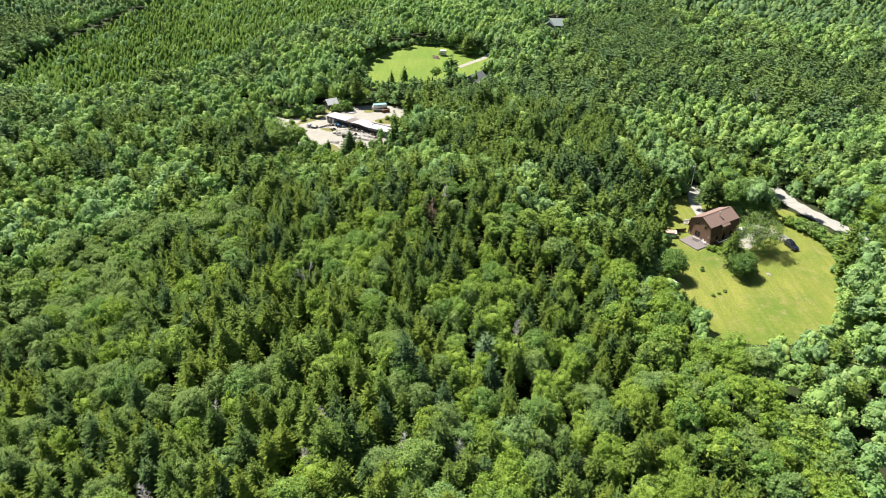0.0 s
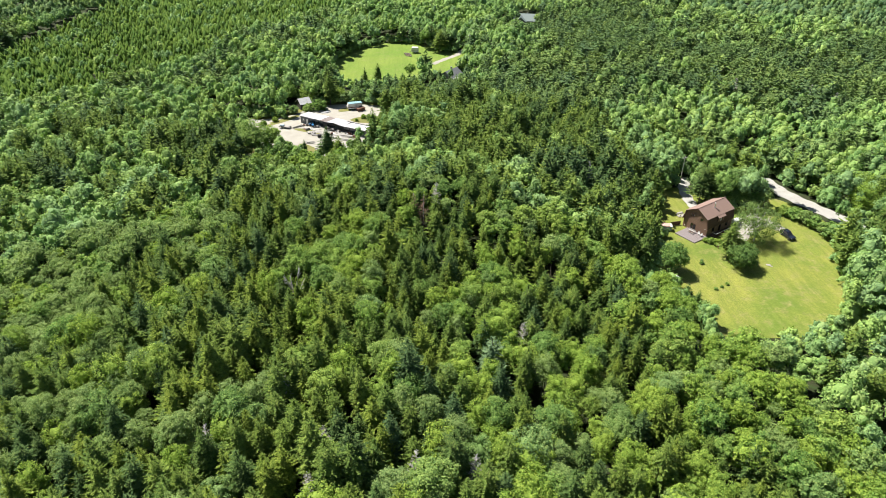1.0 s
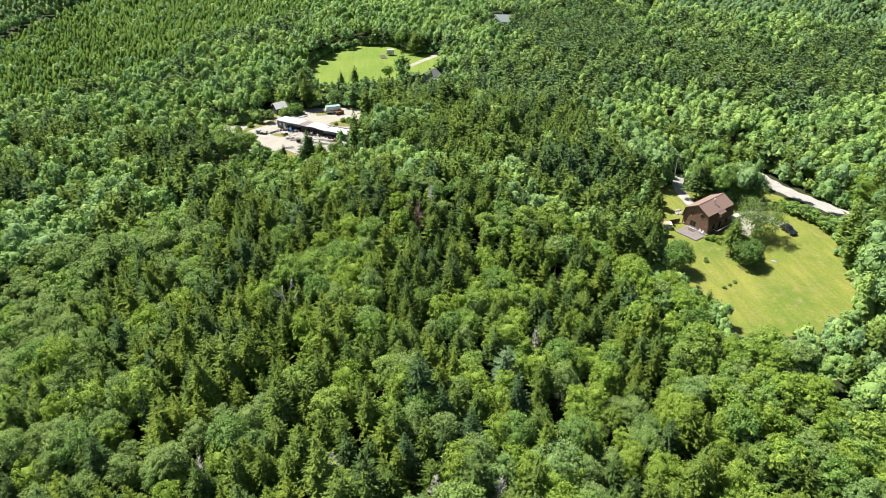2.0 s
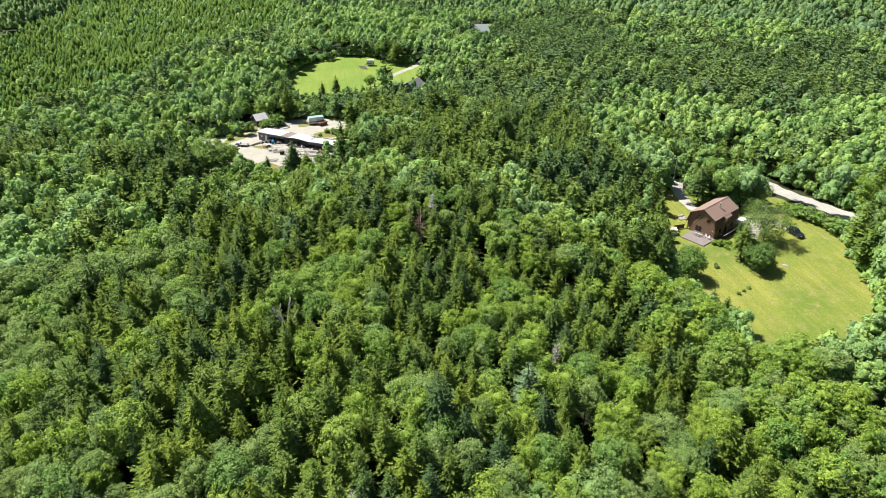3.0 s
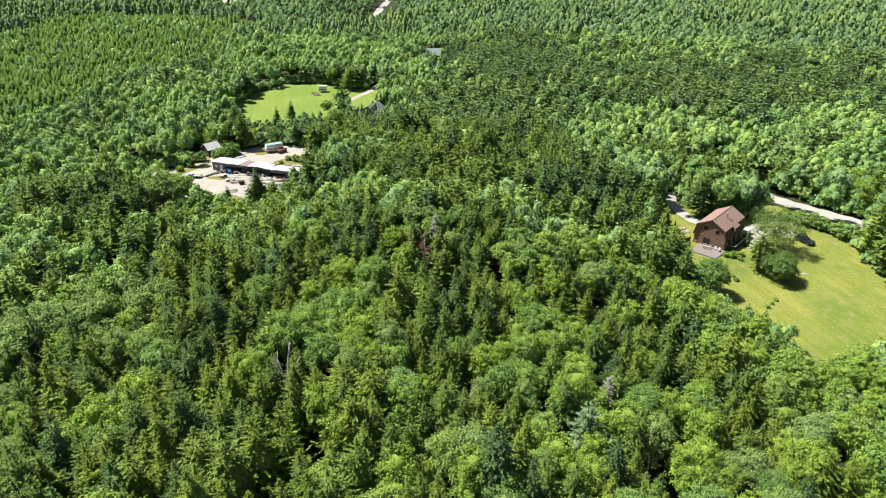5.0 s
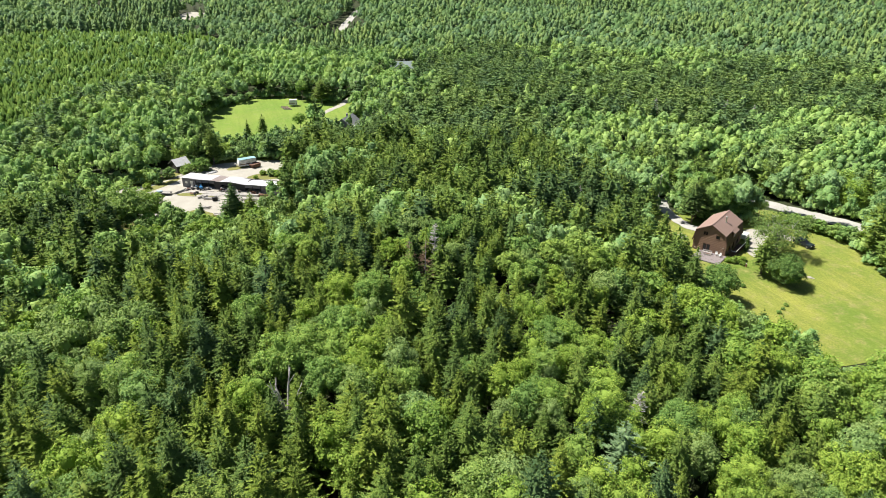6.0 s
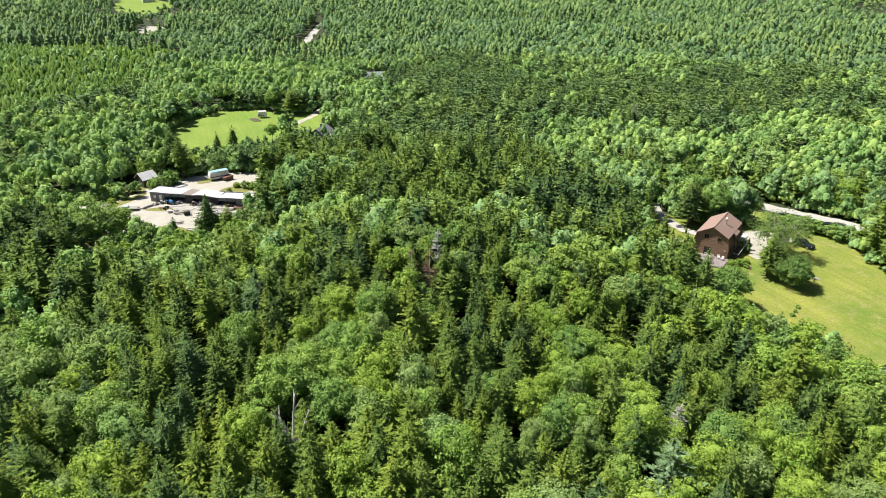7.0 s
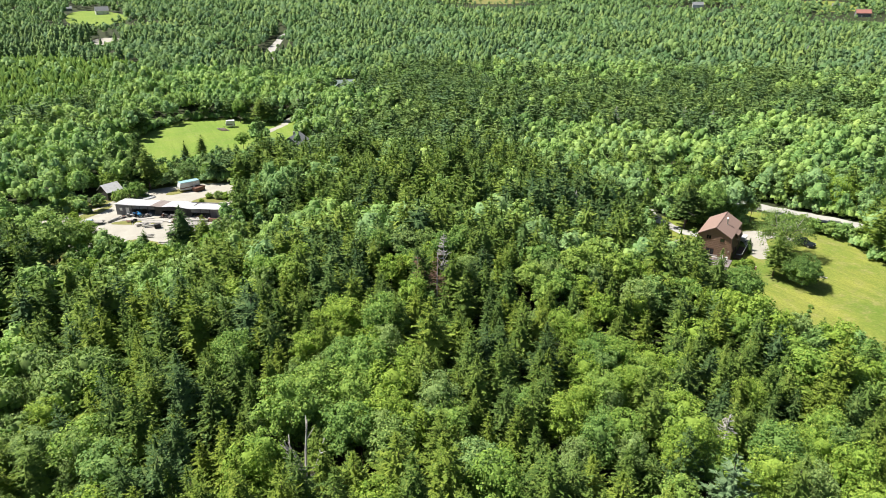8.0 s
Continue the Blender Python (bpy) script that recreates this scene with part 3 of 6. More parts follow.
HARDWOODS_MIDDLE = [(-28, 107), (14, 107), (23, 110), (-14, 111), (14, 112), (0, 113), (5, 114), (42, 114), (-55, 115), (-72, 116), (-91, 119), (16, 120), (-17, 121), (-23, 121), (8, 121), (-37, 121), (-2, 123), (-29, 125), (44, 125), (-50, 126), (12, 128), (-86, 129), (-24, 130), (51, 131), (-31, 131), (41, 131), (-19, 133), (29, 134), (-27, 135), (-52, 135), (8, 135), (-76, 136), (-99, 138), (-18, 140), (55, 140), (20, 142), (-32, 143), (-57, 144), (15, 145), (-21, 145), (-52, 148), (-56, 149)]
HARDWOODS_BACK = [(34, 149), (-57, 154), (-66, 155), (-4, 157), (-81, 158), (25, 160), (-27, 160), (-118, 162), (-20, 167), (-105, 169), (-24, 170), (-88, 172), (-41, 174), (-98, 176), (126, 176), (-73, 177), (26, 177), (-126, 180), (-44, 185), (-35, 186), (-100, 188), (123, 188), (66, 199), (-130, 203), (75, 205), (64, 207), (-95, 210), (-120, 213), (-139, 216), (122, 217), (143, 218), (104, 222), (114, 222), (-130, 226), (87, 233), (71, 237), (27, 237), (100, 239), (123, 248), (-84, 252)]
PLANTATION = [(-195, 275), (-147, 262), (-123, 290), (-97, 325), (-97, 349), (-72, 385), (-54, 415), (-41, 480), (-13, 525), (-40, 560), (-110, 590), (-165, 585), (-195, 440), (-208, 380), (-208, 325)]


def votes(x, y, lists, width):
    v = np.zeros(np.shape(x))
    for points in lists:
        for sx, sy in points:
            v += np.exp(-((x - sx) ** 2 + (y - sy) ** 2) / width ** 2)
    return v


def conifer_share(x, y):
    c, b = np.zeros(np.shape(x)), np.zeros(np.shape(x))
    for sx, sy, r in CONIFER_STANDS:
        c += np.exp(-((x - sx) ** 2 + (y - sy) ** 2) / r ** 2)
    for sx, sy, r in LEAF_STANDS:
        b += np.exp(-((x - sx) ** 2 + (y - sy) ** 2) / r ** 2)
    wave = 0.3 * np.sin(x / 9.0 + 2 * np.sin(y / 14.0)) * np.sin(y / 11.0 + x / 30.0)
    wave = wave + 0.45 * step(330, 450, y) * np.sin(x / 31.0 + 1.8 * np.sin(y / 53.0)) * np.sin(y / 37.0 + 1.5 * np.sin(x / 61.0))
    broad = 0.48 - 0.10 * step(280, 420, y) - 0.06 * step(430, 560, y) + 0.40 * np.minimum(c, 1) - 0.42 * np.minimum(b, 1) + wave
    broad = np.clip(0.5 + 1.7 * (broad - 0.46), 0, 1)
    # near by, the trees known to stand there decide
    n, h = votes(x, y, (SPRUCES_FRONT, SPRUCES_MIDDLE, SPRUCES_BACK, SPRUCES_REAR), 4.6), votes(x, y, (HARDWOODS_FRONT, HARDWOODS_MIDDLE, HARDWOODS_BACK), 4.6)
    known = np.clip((n + h) * 1.6, 0, 1)
    return np.clip(broad * (1 - known) + known * (0.5 + 0.8 * (n - h) / (n + h + 0.05)), 0.02, 0.97)


def plant(name, protos, x, y, z, scale, tone, material, label, trunks=None):
    """Many trees as one joined mesh."""
    pick = rng.integers(0, len(protos), len(x))
    turn = rng.uniform(0, 6.283, len(x))
    vs, fs, ts, off = [], [], [], 0
    for k, (v, f) in enumerate(protos):
        i = np.nonzero(pick == k)[0]
        if not len(i):
            continue
        c, s = np.cos(turn[i])[:, None], np.sin(turn[i])[:, None]
        w = scale[i][:, None] * rng.uniform(0.85, 1.18, (len(i), 1))
        p = np.stack([(v[None, :, 0] * c - v[None, :, 1] * s) * w + x[i][:, None], (v[None, :, 0] * s + v[None, :, 1] * c) * w + y[i][:, None],
                      v[None, :, 2] * scale[i][:, None] + z[i][:, None]], 2)
        vs.append(p.reshape(-1, 3))
        fs.append((f[None] + (off + np.arange(len(i)) * len(v))[:, None, None]).reshape(-1, f.shape[1]))
        ts.append(np.repeat(tone[i], len(v)))
        off += len(i) * len(v)
    me = raw_mesh(name, np.concatenate(vs), np.concatenate(fs), True)
    me.attributes.new("tone", "FLOAT", "POINT").data.foreach_set("value", np.concatenate(ts).astype(np.float32))
    me.materials.append(material)
    return tagged(new(name, me), label, "trees", kind="stuff")


B_SPRUCE = [spruce_crown(16, 9, 4, 13.2, r, face=0.5, cover=1.7, core=0.6) for r in (2.3, 2.6, 2.9)]
B_LEAF = [stand_leaf(8, 2, 5, 540, 0.265, 12, r) for r in (2.5, 2.9, 2.3)]
C_SPRUCE = [together(stand_spruce(4, 5, 8, 0.35, 10.2, r * 0.72), spruce_crown(10, 7, 2, 12.2, r, base=0.34, face=0.6, cover=1.8, core=0)) for r in (2.5, 2.9, 2.3)]
C_LEAF = [stand_leaf(7, 2, 5, 250, 0.32, 12, r) for r in (2.7, 3.2, 2.4)]
D_SPRUCE = [stand_spruce(5, 5, 30, 0.55, 11, r) for r in (2.4, 2.8)]
D_LEAF = [stand_leaf(6, 2, 5, 64, 0.44, 10.5, r) for r in (2.9, 3.4)]
F_SPRUCE = [stand_spruce(3, 5, 10, 0.8, 9.5, r) for r in (2.9, 3.3)]
F_LEAF = [stand_leaf(4, 2, 4, 16, 0.7, 9.5, r) for r in (3.3, 3.8)]
SAPLING = [stand_spruce(2, 4, 10, 0.4, 6.0, r) for r in (1.35, 1.6)]

# places where the trees stay low: x, y, radius, height against the usual
LOW = [(58, 114, 6, 0.42), (66, 113, 5.5, 0.42), (74, 112.5, 5.5, 0.42), (82, 113, 5.5, 0.42), (90, 116, 5.5, 0.5), (55, 128, 8, 0.5), (54, 137, 6.5, 0.55), (57, 121, 6, 0.45), (-53, 206, 10, 0.5), (9, 280, 10, 0.75), (6, 268, 8, 0.8), (590, 475, 60, 0.4), (555, 640, 60, 0.4), (390, 790, 70, 0.4), (50, 132, 12, 0.78), (60, 160, 7, 0.6), (14, 293, 9, 0.75), (-36, 300, 9, 0.5), (-43, 318, 8, 0.55), (14, 318, 8, 0.45), (21, 326, 7, 0.5), (-18, 214, 16, 0.62), (62, 168, 8, 0.75), (-14, 286, 24, 0.5), (8, 296, 16, 0.78), (-40, 208, 16, 0.5), (-28, 210, 12, 0.6), (56, 142, 12, 0.82), (75, 100, 22, 0.85), (-15, 240, 8, 0.6), (-30, 280, 12, 0.6), (60, 384, 18, 0.48), (64, 562, 34, 0.25), (-42, 645, 22, 0.3), (-45, 770, 60, 0.45), (640, 500, 50, 0.5), (560, 640, 50, 0.5), (380, 800, 60, 0.5), (10, 325, 9, 0.5)]


def stature(x, y):
    s = np.ones(np.shape(x))
    for lx, ly, r, k in LOW:
        s *= 1 - (1 - k) * np.exp(-(((x - lx) ** 2 + (y - ly) ** 2) / r ** 2) ** 2)
    s = s * (1 + 0.10 * np.sin(x / 15.0 + 2.0 * np.sin(y / 19.0)) * np.sin(y / 13.0 + 1.4 * np.sin(x / 21.0)))
    return s * (1 + 0.13 * np.sin(x / 4.3 + 1.7 * np.sin(y / 6.1)) * np.sin(y / 5.2 + 1.3 * np.sin(x / 7.7)))


def grow(tier, cell, lo, hi, spruces, leaves, box, firs=False):
    """Fill a ring of the wedge with trees. firs: only the plantation, else all but it."""
    keep = lambda x, y: in_view(x, y) & (reach(x, y) >= lo) & (reach(x, y) < hi) & ~open_ground(x, y) & (inside(PLANTATION, x, y) == firs)
    x, y = scatter(cell, (keep, box))
    con = rng.random(len(x)) < conifer_share(x, y)
    sc = rng.uniform(0.84, 1.13, len(x)) * np.where(con, 1.03, 1.0) * (1.0 + 0.1 * np.sin(x / 23.0 + y / 31.0)) * stature(x, y)
    z = ground(x, y)
    tone = np.clip(0.5 + 0.36 * np.sin(x / 17.0 + 2.1 * np.sin(y / 23.0)) * np.sin(y / 19.0 + 1.7 * np.sin(x / 29.0)) + rng.uniform(-0.3, 0.3, len(x)), 0, 0.999)
    if firs:
        sc = sc * 0.85 * (1 + 0.35 * step(360, 560, y))
        con = rng.random(len(x)) < 0.93
        plant("young_fir_" + tier, spruces, x[con], y[con], z[con], sc[con] * rng.uniform(0.8, 1.25, con.sum()), tone[con], STAND_YOUNG, "bright green young firs planted close together")
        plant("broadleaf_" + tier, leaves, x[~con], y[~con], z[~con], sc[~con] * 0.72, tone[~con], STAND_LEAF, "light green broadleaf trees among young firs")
        return
    sc *= max(1.0, min(cell / 5.2, 1.28))
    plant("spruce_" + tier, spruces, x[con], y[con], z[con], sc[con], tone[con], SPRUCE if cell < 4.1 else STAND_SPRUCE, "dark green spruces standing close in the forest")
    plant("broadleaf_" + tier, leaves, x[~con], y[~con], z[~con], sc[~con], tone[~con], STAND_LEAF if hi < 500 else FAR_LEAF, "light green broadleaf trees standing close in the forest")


# single trees near by: kind, needles or leaves, crown radii, label
KINDS = {
    "spruce": (SPRUCE, True, (2.5, 2.8, 3.1), "dark green spruce with layered drooping branches"),
    "fir": (FIR, True, (2.3, 2.6, 2.9), "olive green fir with a pointed crown"),
    "maple": (LEAF, False, (2.9, 3.3, 2.6), "green maple with a full rounded crown"),
    "aspen": (PALE, False, (2.3, 2.6, 2.1), "pale grey-green aspen with a loose crown"),
    "alder": (BRIGHT, False, (2.6, 2.9, 2.3), "bright yellow-green alder with a broad crown"),
}


def mesh_of(name, arrays, material):
    me = raw_mesh(name, *arrays)
    me.materials.append(material)
    return me


def first_tree(kind, crown, trunk):
    """A tree as an empty at its foot with trunk and crown under it."""
    root = new(kind)
    root.empty_display_size = 0.5
    for name, me in (("trunk", trunk), ("crown", crown)):
        new(name, me).parent = root
    return root


CROWNS = {}


def single_trees(tier, x, y, fine):
    con = rng.random(len(x)) < conifer_share(x, y)
    pick = rng.random(len(x))
    # pale aspens to the west, bright alders and maples to the south-east
    west, east = 1 - step(-62, -20, x), step(-10, 25, x) * (1 - step(120, 150, y))
    drift = 0.5 + 0.5 * np.sin(x / 8.0 + 1.6 * np.sin(y / 11.0)) * np.sin(y / 9.0 + 1.9 * np.sin(x / 13.0))
    aspen, alder = 0.16 + 0.40 * west + 0.2 * drift * (1 - east), 0.22 + 0.30 * east + 0.22 * (1 - drift) * (1 - west)
    kind = np.where(con, np.where(pick < 0.35 + 0.4 * drift, "spruce", "fir"), np.where(pick < aspen, "aspen", np.where(pick > 1 - alder, "alder", "maple")))
    size = rng.uniform(0.84, 1.13, len(x)) * np.where(con, 1.03, 1.0) * (1.0 + 0.1 * np.sin(x / 23.0 + y / 31.0)) * stature(x, y)
    for name, (material, needle, radii, label) in KINDS.items():
        trunk = mesh_of("trunk", trunk_mesh(11.5 if needle else 9.0, 0.17, 0.3), BARK)
        for v, r in enumerate(radii):
            if needle:
                arrays = spruce_crown(*((30, 13, 8) if fine else (22, 11, 6)), 13 + v % 2, r)
            else:
                arrays = leafy_crown(6000 if fine else 2800, 12, r, 8 + v, bunch=40 if fine else 24, cover=1.5 if name == "aspen" else 1.8)
            crown = mesh_of("crown", arrays, material)
            CROWNS.setdefault(name, []).append((crown, trunk))
            root = None
            for i in np.nonzero((kind == name) & (np.arange(len(x)) % 3 == v))[0]:
                w = size[i] * (rng.uniform(0.76, 1.08) if needle else rng.uniform(0.82, 1.08))
                m = pose(x[i], y[i], gz(x[i], y[i]), rng.normal(0, 1.5), rng.normal(0, 1.5), rng.uniform(0, 360)) @ Matrix.Diagonal((w, w, size[i], 1))
                if root is None:
                    root = first_tree(name, crown, trunk)
                    root.matrix_basis = m
                    tagged(root, label, "tree", "trees of the forest")
                    proto = root
                else:
                    made = copy_thing(proto, m)
                    made.matrix_basis = m


def near_points(cell, lo, hi, box):
    keep = lambda x, y: in_view(x, y) & (reach(x, y) >= lo) & (reach(x, y) < hi) & ~open_ground(x, y)
    return scatter(cell, (keep, box))


single_trees("near", *near_points(3.65, 0, 76, (-150, 90, 40, 170)), True)
single_trees("middle", *near_points(3.75, 76, 100, (-240, 220, 40, 240)), False)
grow("forest", 3.9, 100, 190, B_SPRUCE, B_LEAF, (-420, 460, 40, 500))
grow("woods", 4.3, 190, 390, C_SPRUCE, C_LEAF, (-420, 460, 40, 500))
grow("plantation", 2.7, 0, 720, SAPLING, D_LEAF, (-420, 100, 40, 640), True)
grow("backwoods", 5.8, 390, 640, D_SPRUCE, D_LEAF, (-800, 900, 40, 980))
grow("distant_woods", 8.4, 640, 1150, F_SPRUCE, F_LEAF, (-1400, 1800, 40, 2000))
grow("far_woods", 22.0, 1150, 1500, F_SPRUCE, F_LEAF, (-1400, 2200, 40, 2300))


# low growth where the forest meets open ground
LOW_LEAF = [stand_leaf(6, 2, 5, 170, 0.25, 4.2, r) for r in (2.3, 2.7, 2.0)]


def margin(x, y):
    m = in_view(x, y) & (reach(x, y) > 100) & (reach(x, y) < 400) & ~open_ground(x, y)
    near = np.zeros(len(x), bool)
    for a in range(8):
        near |= open_ground(x + 4.5 * math.cos(a * 0.785), y + 4.5 * math.sin(a * 0.785))
    by_road = (off_line(ROAD, x, y) < 9) & (x < 117.5 - 0.25 * (y - 180))
    return m & near & ~by_road & (np.hypot(x - 12, y - 294) > 12)


ex, ey = scatter(2.4, (margin, (-120, 180, 100, 420)))
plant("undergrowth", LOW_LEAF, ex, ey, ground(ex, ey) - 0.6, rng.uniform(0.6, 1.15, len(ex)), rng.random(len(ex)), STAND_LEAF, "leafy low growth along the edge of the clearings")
# the woods go on behind and below the start of the flight
bx, by = scatter(6.0, (lambda x, y: ~in_view(x, y), (-130, 130, -70, 110)))
bcon = rng.random(len(bx)) < 0.5
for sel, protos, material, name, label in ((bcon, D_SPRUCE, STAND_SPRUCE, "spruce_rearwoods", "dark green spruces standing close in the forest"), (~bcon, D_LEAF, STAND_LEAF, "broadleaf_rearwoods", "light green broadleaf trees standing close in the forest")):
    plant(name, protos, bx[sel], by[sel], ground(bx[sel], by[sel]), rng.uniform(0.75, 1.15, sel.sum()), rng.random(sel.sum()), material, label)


# ---- parts ----
def part(name, bm, material, parent, label=""):
    me = bpy.data.meshes.new(name)
    bmesh.ops.recalc_face_normals(bm, faces=bm.faces)
    bm.to_mesh(me)
    bm.free()
    me.materials.append(material)
    ob = new(name, me)
    ob.parent = parent
    return tagged(ob, label)


def thing(name, label, category, m, group=""):
    root = new(name)
    root.empty_display_size = 0.5
    root.matrix_basis = m
    return tagged(root, label, category, group)


def boxes(*rows, bevel=0.0):
    """A mesh of boxes: each x0, x1, y0, y1, z0, z1."""
    bm = bmesh.new()
    for x0, x1, y0, y1, z0, z1 in rows:
        bmesh.ops.create_cube(bm, size=1, matrix=Matrix.Translation(((x0 + x1) / 2, (y0 + y1) / 2, (z0 + z1) / 2)) @ Matrix.Diagonal((x1 - x0, y1 - y0, z1 - z0, 1)))
    if bevel:
        bmesh.ops.bevel(bm, geom=bm.edges[:], offset=bevel, segments=2, affect="EDGES")
    return bm


def slab(p, q, r, s, thick):
    """A plate on four corners, thickened downwards along its normal."""
    bm = bmesh.new()
    a = [Vector(v) for v in (p, q, r, s)]
    n = (a[1] - a[0]).cross(a[3] - a[0]).normalized()
    if n.z < 0:
        n = -n
    top = [bm.verts.new(v) for v in a]
    low = [bm.verts.new(v - n * thick) for v in a]
    bm.faces.new(top), bm.faces.new(low[::-1])
    for i in range(4):
        bm.faces.new((top[i], low[i], low[(i + 1) % 4], top[(i + 1) % 4]))
    return bm


def prism(outline, y0, y1, bevel=0.0):
    """An outline in x and z, drawn out along y."""
    bm = bmesh.new()
    a = [bm.verts.new((x, y0, z)) for x, z in outline]
    b = [bm.verts.new((x, y1, z)) for x, z in outline]
    bm.faces.new(a), bm.faces.new(b[::-1])
    for i in range(len(a)):
        j = (i + 1) % len(a)
        bm.faces.new((a[i], b[i], b[j], a[j]))
    if bevel:
        bmesh.ops.bevel(bm, geom=bm.edges[:], offset=bevel, segments=2, affect="EDGES")
    return bm


def tube(p, q, r0, r1=None, sides=10):
    bm = bmesh.new()
    p, q = Vector(p), Vector(q)
    d = q - p
    bmesh.ops.create_cone(bm, segments=sides, radius1=r0, radius2=r0 if r1 is None else r1, depth=d.length, cap_ends=True,
                          matrix=Matrix.Translation((p + q) / 2) @ d.to_track_quat("Z", "Y").to_matrix().to_4x4())
    return bm


def joined(*bms):
    """Several shapes of one part in one mesh."""
    out = bmesh.new()
    for b in bms:
        me = bpy.data.meshes.new("joint")
        b.to_mesh(me)
        b.free()
        out.from_mesh(me)
        bpy.data.meshes.remove(me)
    return out


def siding(width_at, top, holes, y0, y1, course=0.22):
    """Lapped boards in courses, left open at the holes (x0, x1, z0, z1); width_at(z) gives the left and right end."""
    rows, z = [], 0.0
    k = 0
    while z < top - 0.02:
        z1 = min(z + course, top)
        a, b = width_at((z + z1) / 2)
        cuts = sorted((h[0], h[1]) for h in holes if h[2] < (z + z1) / 2 < h[3])
        x = a
        for h0, h1 in cuts + [(b, b)]:
            if h0 - x > 0.03:
                rows.append((x, min(h0, b), y0 - (0.025 if k % 2 else 0.0), y1, z, z1 - 0.012))
            x = max(x, h1)
        z, k = z1, k + 1
    return boxes(*rows)


def window(parent, x0, x1, z0, z1, y, m=None, sash="casement", frame_mat=None):
    """A framed pane set into a wall that faces -y."""
    w = new("window")
    w.parent = parent
    if m:
        w.matrix_basis = m
    t = 0.07
    part("frame", boxes((x0, x0 + t, y - 0.04, y + 0.1, z0, z1), (x1 - t, x1, y - 0.04, y + 0.1, z0, z1), (x0 + t, x1 - t, y - 0.04, y + 0.1, z0, z0 + t), (x0 + t, x1 - t, y - 0.04, y + 0.1, z1 - t, z1)), frame_mat or TRIM, w)
    part("pane", boxes((x0 + t, x1 - t, y + 0.03, y + 0.05, z0 + t, z1 - t)), GLASS, w)
    part("sill", boxes((x0 - 0.05, x1 + 0.05, y - 0.09, y + 0.02, z0 - 0.05, z0)), frame_mat or TRIM, w)
    return w


# ---- paints and finishes ----
def boards(name, a, b, along=(1, 1, 9), rough=0.8):
    m = mat(name, a, rough, 0, 0.3)
    g1, g2 = grain(m, 1.2, 4, stretch=along), grain(m, 7, 5, stretch=along)
    bump(m, g2, 0.3, 0.02)
    return paint(m, mix(m, calc(m, "MULTIPLY_ADD", g2, 0.6, calc(m, "MULTIPLY", g1, 0.4)), a, b))


SIDING = boards("brown_stained_siding", (0.190, 0.115, 0.080), (0.290, 0.188, 0.135))
# dark brown boards; on the lower roof this colour paints in the shade
DARK_SIDING = boards("dark_brown_and_shaded_boards", (0.075, 0.042, 0.030), (0.115, 0.066, 0.048))
SHINGLE = boards("red_brown_roof_shingles", (0.205, 0.135, 0.113), (0.290, 0.200, 0.168), (1, 6, 1), 0.9)
TRIM = boards("brown_trim", (0.10, 0.055, 0.038), (0.14, 0.085, 0.06))
PALE_TRIM = mat("white_trim", (0.72, 0.70, 0.66), 0.6)
DECKING = boards("weathered_decking", (0.18, 0.155, 0.155), (0.26, 0.225, 0.225), (1, 9, 1), 0.85)
GREY_BOARD = boards("weathered_grey_boards", (0.135, 0.135, 0.145), (0.25, 0.245, 0.25), (9, 1, 1), 0.85)
DARK_BOARD = boards("blackened_boards", (0.035, 0.034, 0.036), (0.09, 0.085, 0.08), (9, 1, 1), 0.85)
PLANK = boards("grey_planks", (0.30, 0.285, 0.27), (0.48, 0.455, 0.42), (1, 9, 1), 0.85)
METAL_ROOF = speckled("pale_metal_roof", (0.52, 0.52, 0.54), (0.66, 0.66, 0.68), 0.5, 6, 0.45, 0.1, third=(0.46, 0.43, 0.41))
RUST_ROOF = speckled("rusted_metal_roof", (0.24, 0.20, 0.19), (0.34, 0.29, 0.27), 0.8, 7, 0.7, 0.2)
STEEL = mat("galvanised_steel", (0.55, 0.55, 0.56), 0.35, 0.9)
GLASS = mat("window_glass", (0.015, 0.018, 0.02), 0.06, 0, 0.6)
WHITE = speckled("white_enamel", (0.66, 0.66, 0.64), (0.76, 0.76, 0.74), 0.8, 9, 0.4, 0.05)
NAVY = mat("dark_navy_car_paint", (0.012, 0.016, 0.028), 0.18, 0, 0.6)
RUBBER = speckled("black_rubber", (0.018, 0.018, 0.018), (0.032, 0.032, 0.032), 3, 20, 0.85, 0.1)
TEAL = speckled("teal_tarp", (0.22, 0.40, 0.45), (0.32, 0.50, 0.54), 0.9, 8, 0.5, 0.15)
BLUE_TARP = speckled("pale_blue_tarp", (0.30, 0.40, 0.48), (0.46, 0.55, 0.60), 1.2, 8, 0.5, 0.3)
RED_TARP = speckled("faded_orange_cover", (0.55, 0.30, 0.22), (0.66, 0.55, 0.50), 1.0, 8, 0.6, 0.3)
RUST = speckled("rusty_brown_steel", (0.13, 0.065, 0.045), (0.21, 0.115, 0.08), 1.5, 12, 0.8, 0.2)
STONE = speckled("grey_stone", (0.32, 0.30, 0.27), (0.46, 0.44, 0.40), 1.5, 12, 0.9, 0.5)
CONCRETE = speckled("concrete", (0.30, 0.29, 0.27), (0.40, 0.39, 0.37), 1.0, 12)
BLACK = speckled("black_steel", (0.02, 0.02, 0.021), (0.045, 0.043, 0.04), 2, 14, 0.55, 0.1)
BLUE = mat("blue_machine_paint", (0.03, 0.16, 0.36), 0.4)
SLATE = boards("slate_grey_roof", (0.13, 0.14, 0.15), (0.19, 0.20, 0.21), (1, 6, 1))
